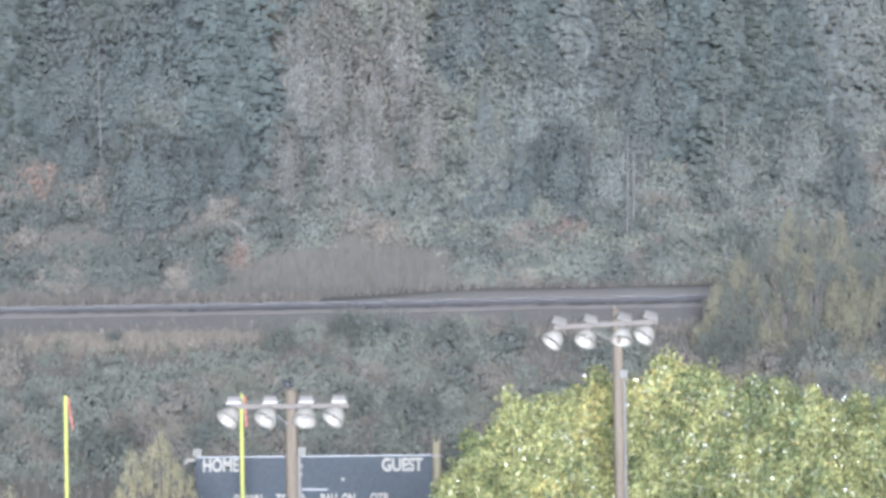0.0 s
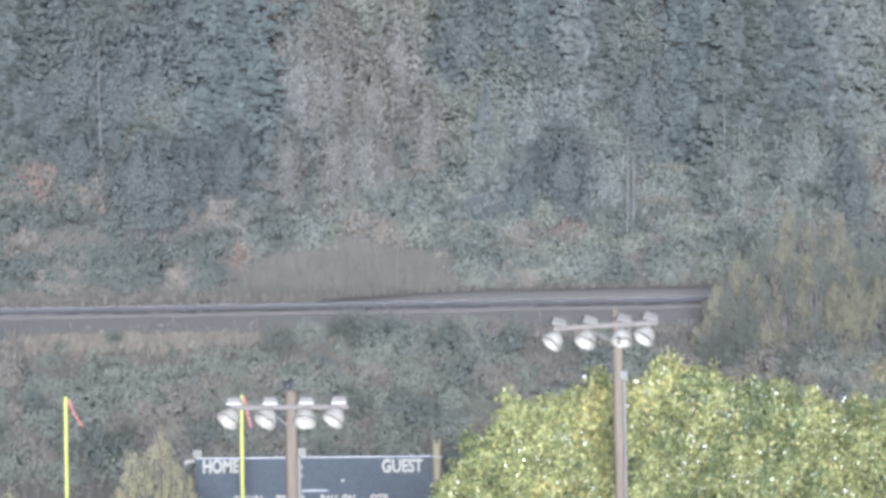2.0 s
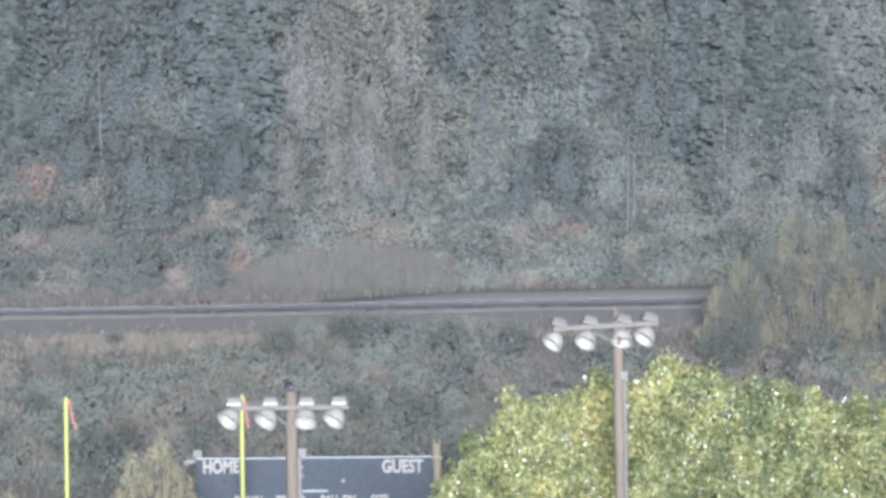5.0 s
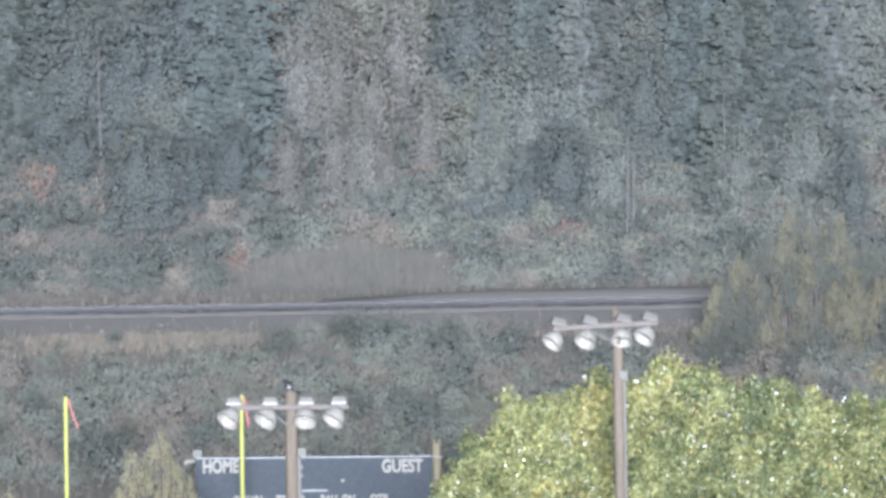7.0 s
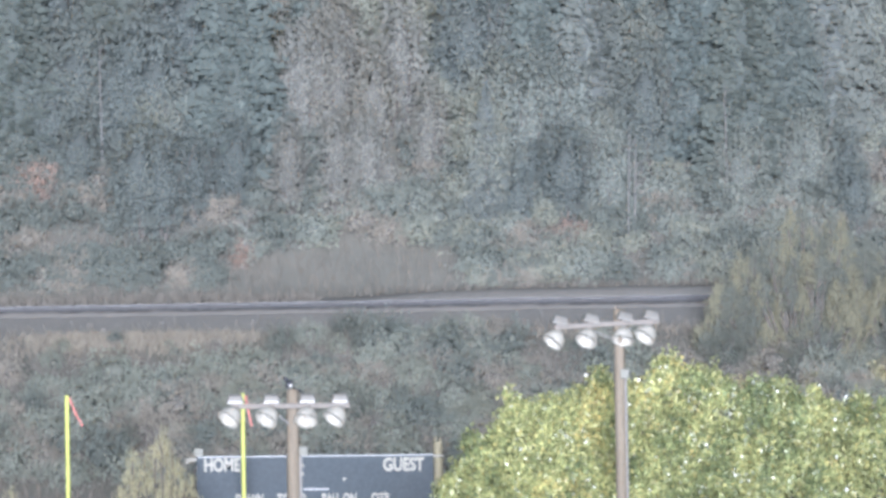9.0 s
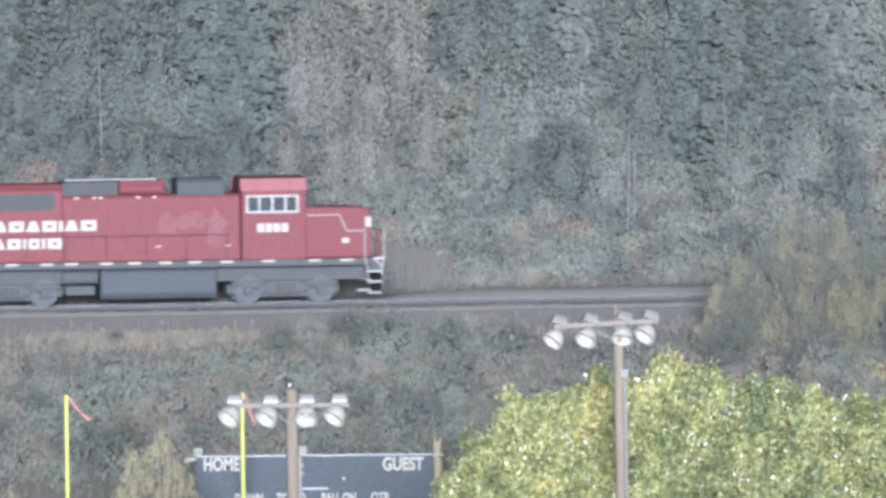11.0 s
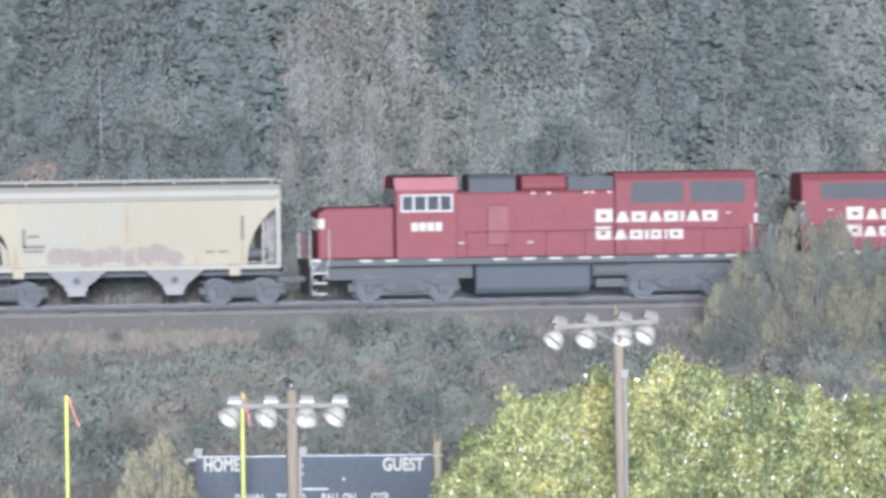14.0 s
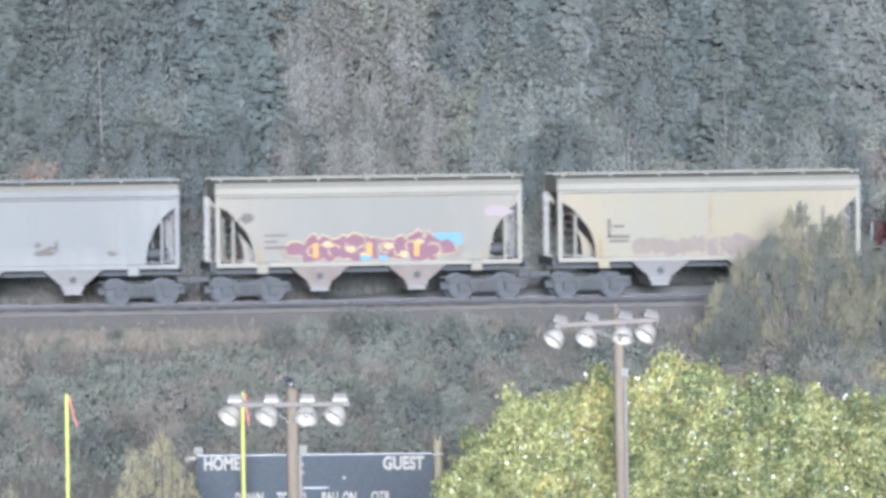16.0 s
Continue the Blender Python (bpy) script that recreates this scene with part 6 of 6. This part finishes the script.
def bank_details():
    yellowing = leafy("yellowing_sapling_leaves", (0.20, 0.19, 0.11), (0.26, 0.24, 0.13), (0.32, 0.28, 0.15), rough=0.7)
    sap = bush("sapling", "thin yellowing sapling at the foot of the willows", "sapling", "saplings on the embankment", 1.7, 0.8, yellowing, 260, 0.08, 0.6, 31, 3)
    sap.matrix_basis = place(8.2, -16.2, -0.05)
    for s, v, k in ((9.4, -16.6, 0.9), (10.6, -16.0, 0.8), (13.2, -16.3, 1.0)):
        copy_thing(sap, place(s, v, -0.05, RNG.uniform(-30, 30))).scale = (k, k, k)
    pale = leafy("bleached_brush", (0.20, 0.19, 0.17), (0.25, 0.24, 0.215), (0.31, 0.30, 0.27), rough=0.8)
    br = bush("bleached_shrub", "bleached pale shrub on the embankment", "shrub", "bleached shrubs on the embankment", 0.8, 1.0, pale, 240, 0.07, 0.6, 32, 6)
    br.matrix_basis = place(0.7, -16.6, -0.05)
    for s, v, k in ((-0.6, -17.0, 0.7), (-7.5, -13.4, 0.6), (4.2, -17.5, 0.6)):
        copy_thing(br, place(s, v, -0.05, RNG.uniform(-30, 30))).scale = (k, k, k)
    # dead weed stalks
    for s, v, h in ((-0.1, -13.4, 1.0), (-2.2, -12.4, 0.9), (-8.6, -15.5, 1.2), (-13.4, -16.5, 1.0), (-15.0, -17.2, 1.1), (-12.2, -16.0, 0.9)):
        t = thing("dead_weed", "pale dried weed stalks on the embankment", "weed", place(s, v), group="dead weeds on the embankment")
        for i in range(6):
            bm = B()
            a, q = RNG.uniform(0, 6.28), RNG.uniform(0.1, 0.35)
            top = (q * math.cos(a), q * math.sin(a), h * RNG.uniform(0.7, 1.1))
            rod(bm, (0.3 * top[0], 0.3 * top[1], -0.05), top, 0.016, 0.008, 5)
            rod(bm, (0.8 * top[0], 0.8 * top[1], 0.75 * top[2]), (top[0] + 0.12, top[1], top[2] + 0.05), 0.01, 0.006, 5)
            part("stalk", bm, M_PALEWEED, t)
    # loose pale stones on the gravel bench
    for s, v, r in [(-13.6, -6.3, 0.07), (-11.2, -4.6, 0.06), (-7.8, -4.2, 0.05), (-9.2, -6.9, 0.06), (-15.4, -7.2, 0.06), (-5.6, -5.4, 0.05)] + [(RNG.uniform(-18, 10), RNG.uniform(-8.8, -3.2), RNG.uniform(0.025, 0.05)) for i in range(40)]:
        bm = B()
        bmesh.ops.create_icosphere(bm, subdivisions=2, radius=r)
        for vert in bm.verts:
            vert.co *= 1 + 0.35 * noise.noise(vert.co * 9 + Vector((s, v, 0)))
            vert.co.z *= 0.7
        ob = new("stone", mesh_of("stone", bm, M_STONE))
        ob.matrix_basis = place(s, v, r * 0.35, RNG.uniform(0, 360))
        tagged(ob, "small pale stone lying on the gravel bench", "stone", "stones on the gravel bench")


bank_details()


def dry_grass():
    n = 22000
    s = RNG.uniform(-27, 27, n)
    v = RNG.uniform(-25, -8.6, n)
    n2 = 7000
    s = np.concatenate([s, RNG.uniform(-27, 27, n2)])
    v = np.concatenate([v, RNG.uniform(6.5, 13, n2)])
    n3, n4 = 4200, 1300
    s = np.concatenate([s, RNG.uniform(-27, -4, n3), RNG.uniform(-27, 12, n4)])
    v = np.concatenate([v, RNG.uniform(3.2, 8.0, n3), -9.3 + 3.2 * RNG.uniform(size=n4) ** 2.2])
    n += n2 + n3 + n4
    hgt = RNG.uniform(0.25, 0.75, n) * np.where(RNG.uniform(size=n) < 0.06, 1.9, 1.0)
    hgt = np.where((v > -10.5) & (v < 8), hgt * 0.6, hgt)
    c = np.array([(a, b, height(a, b) + h / 2 - 0.03) for a, b, h in zip(s, v, hgt)])
    al = RNG.normal(size=(n, 3)) * 0.22 + np.array([0, 0, 1.0])
    ob = new("dry_grass", leaf_mesh("dry_grass", c, al, RNG.normal(size=(n, 3)), hgt, RNG.uniform(0.02, 0.045, n), L_STRAW))
    ob.matrix_basis = TRACK
    tagged(ob, "dry straw-coloured grass on the embankment", "grass", kind="stuff")


dry_grass()


def straw_tufts():
    """Pale bleached grass along the edge of the gravel."""
    n = 5200
    s = np.concatenate([RNG.normal(-14.6, 1.1, n // 3), RNG.normal(-11.4, 1.6, n // 3), RNG.uniform(-24, 8, n - 2 * (n // 3))])
    v = RNG.normal(-9.9, 0.5, n)
    hgt = RNG.uniform(0.12, 0.42, n)
    c = np.array([(a, b, height(a, b) + h / 2 - 0.02) for a, b, h in zip(s, v, hgt)])
    al = RNG.normal(size=(n, 3)) * 0.35 + np.array([0, 0, 1.0])
    pale = leafy("bleached_grass", (0.16, 0.145, 0.12), (0.21, 0.19, 0.155), (0.27, 0.245, 0.20), rough=0.8)
    ob = new("bleached_grass", leaf_mesh("bleached_grass", c, al, np.cross(LIGHTWARD, al), hgt, RNG.uniform(0.03, 0.06, n), pale))
    ob.matrix_basis = TRACK
    tagged(ob, "pale bleached grass along the gravel's edge", "grass", kind="stuff")


straw_tufts()


# ---- motion of the train and the ribbons ----
SPEED = 10.98
LOCO_LEN, CAR_LEN = 18.42, 12.88


def along_track(t):
    """Where the joint of the two locomotives is on the track's line."""
    return -9.37 + SPEED * (t - 12.0)


SWING = [(0, 8), (0.5, 26), (1, 22), (1.5, 15), (2, 26), (2.5, 22), (3, 20), (3.5, 14), (4, 10), (4.6, 18), (5.2, 12), (5.8, 22), (6.5, 27), (7, 18), (7.5, 8), (8, 16), (8.5, 20),
         (9, 24), (9.2, 19), (9.8, 26), (10.5, 36), (11.3, 42), (11.6, 43), (12, 27), (12.3, 41), (12.6, 50), (13, 24), (13.3, 32), (13.6, 48), (14, 19), (14.3, 25), (14.6, 34), (15, 37), (15.3, 46),
         (15.6, 35), (15.8, 18), (16, 13)]


def motions():
    base = TRACK @ pose(0, 0, RAIL_Z)
    times = [0, 2, 4, 6, 8, 10, 12, 14, 16]
    walk(LOCO_A, [(t, base @ pose(along_track(t), 0, 0)) for t in times])
    walk(LOCO_B, [(t, base @ pose(along_track(t), 0, 0, 0, 0, 180)) for t in times])
    for i, car in enumerate((HOP_A, HOP_B, HOP_C)):
        walk(car, [(t, base @ pose(along_track(t) - LOCO_LEN - CAR_LEN * (i + 0.5) + 0.14, 0, 0)) for t in times])
    for sets, way in ((SETS_A, 1), (SETS_B, -1), (SETS_1, 1), (SETS_2, 1), (SETS_3, 1)):
        for ob, x, r in sets:
            turn = way * math.degrees(SPEED / r)
            walk(ob, [(k / FPS, pose(x, 0, r, 0, (turn * k / FPS) % 360, 0)) for k in range(0, 16 * FPS + 1)])
    walk(MAGPIE, [(t, pose(-3.93, 201, 14.94, 0, 0, a)) for t, a in ((0, 160), (2, 150), (4, 95), (6.5, 40), (9, 30), (11.5, 20), (14, 60), (16, 45))])
    for lengths, damp, cap in ((RIBBON_L, 1.0, 90), (RIBBON_R, 0.45, 24)):
        rows = [[] for _ in lengths]
        for t, a in SWING:
            a = min(cap, a * damp)
            x = z = 0.0
            for i in range(len(lengths)):
                bend = a * (0.75 + 0.14 * i)
                rows[i].append((t, pose(x, 0, z, 0, -bend, 0)))
                x += 0.2 * math.sin(radians(bend))
                z -= 0.2 * math.cos(radians(bend))
        for ob, r in zip(lengths, rows):
            walk(ob, r)


motions()
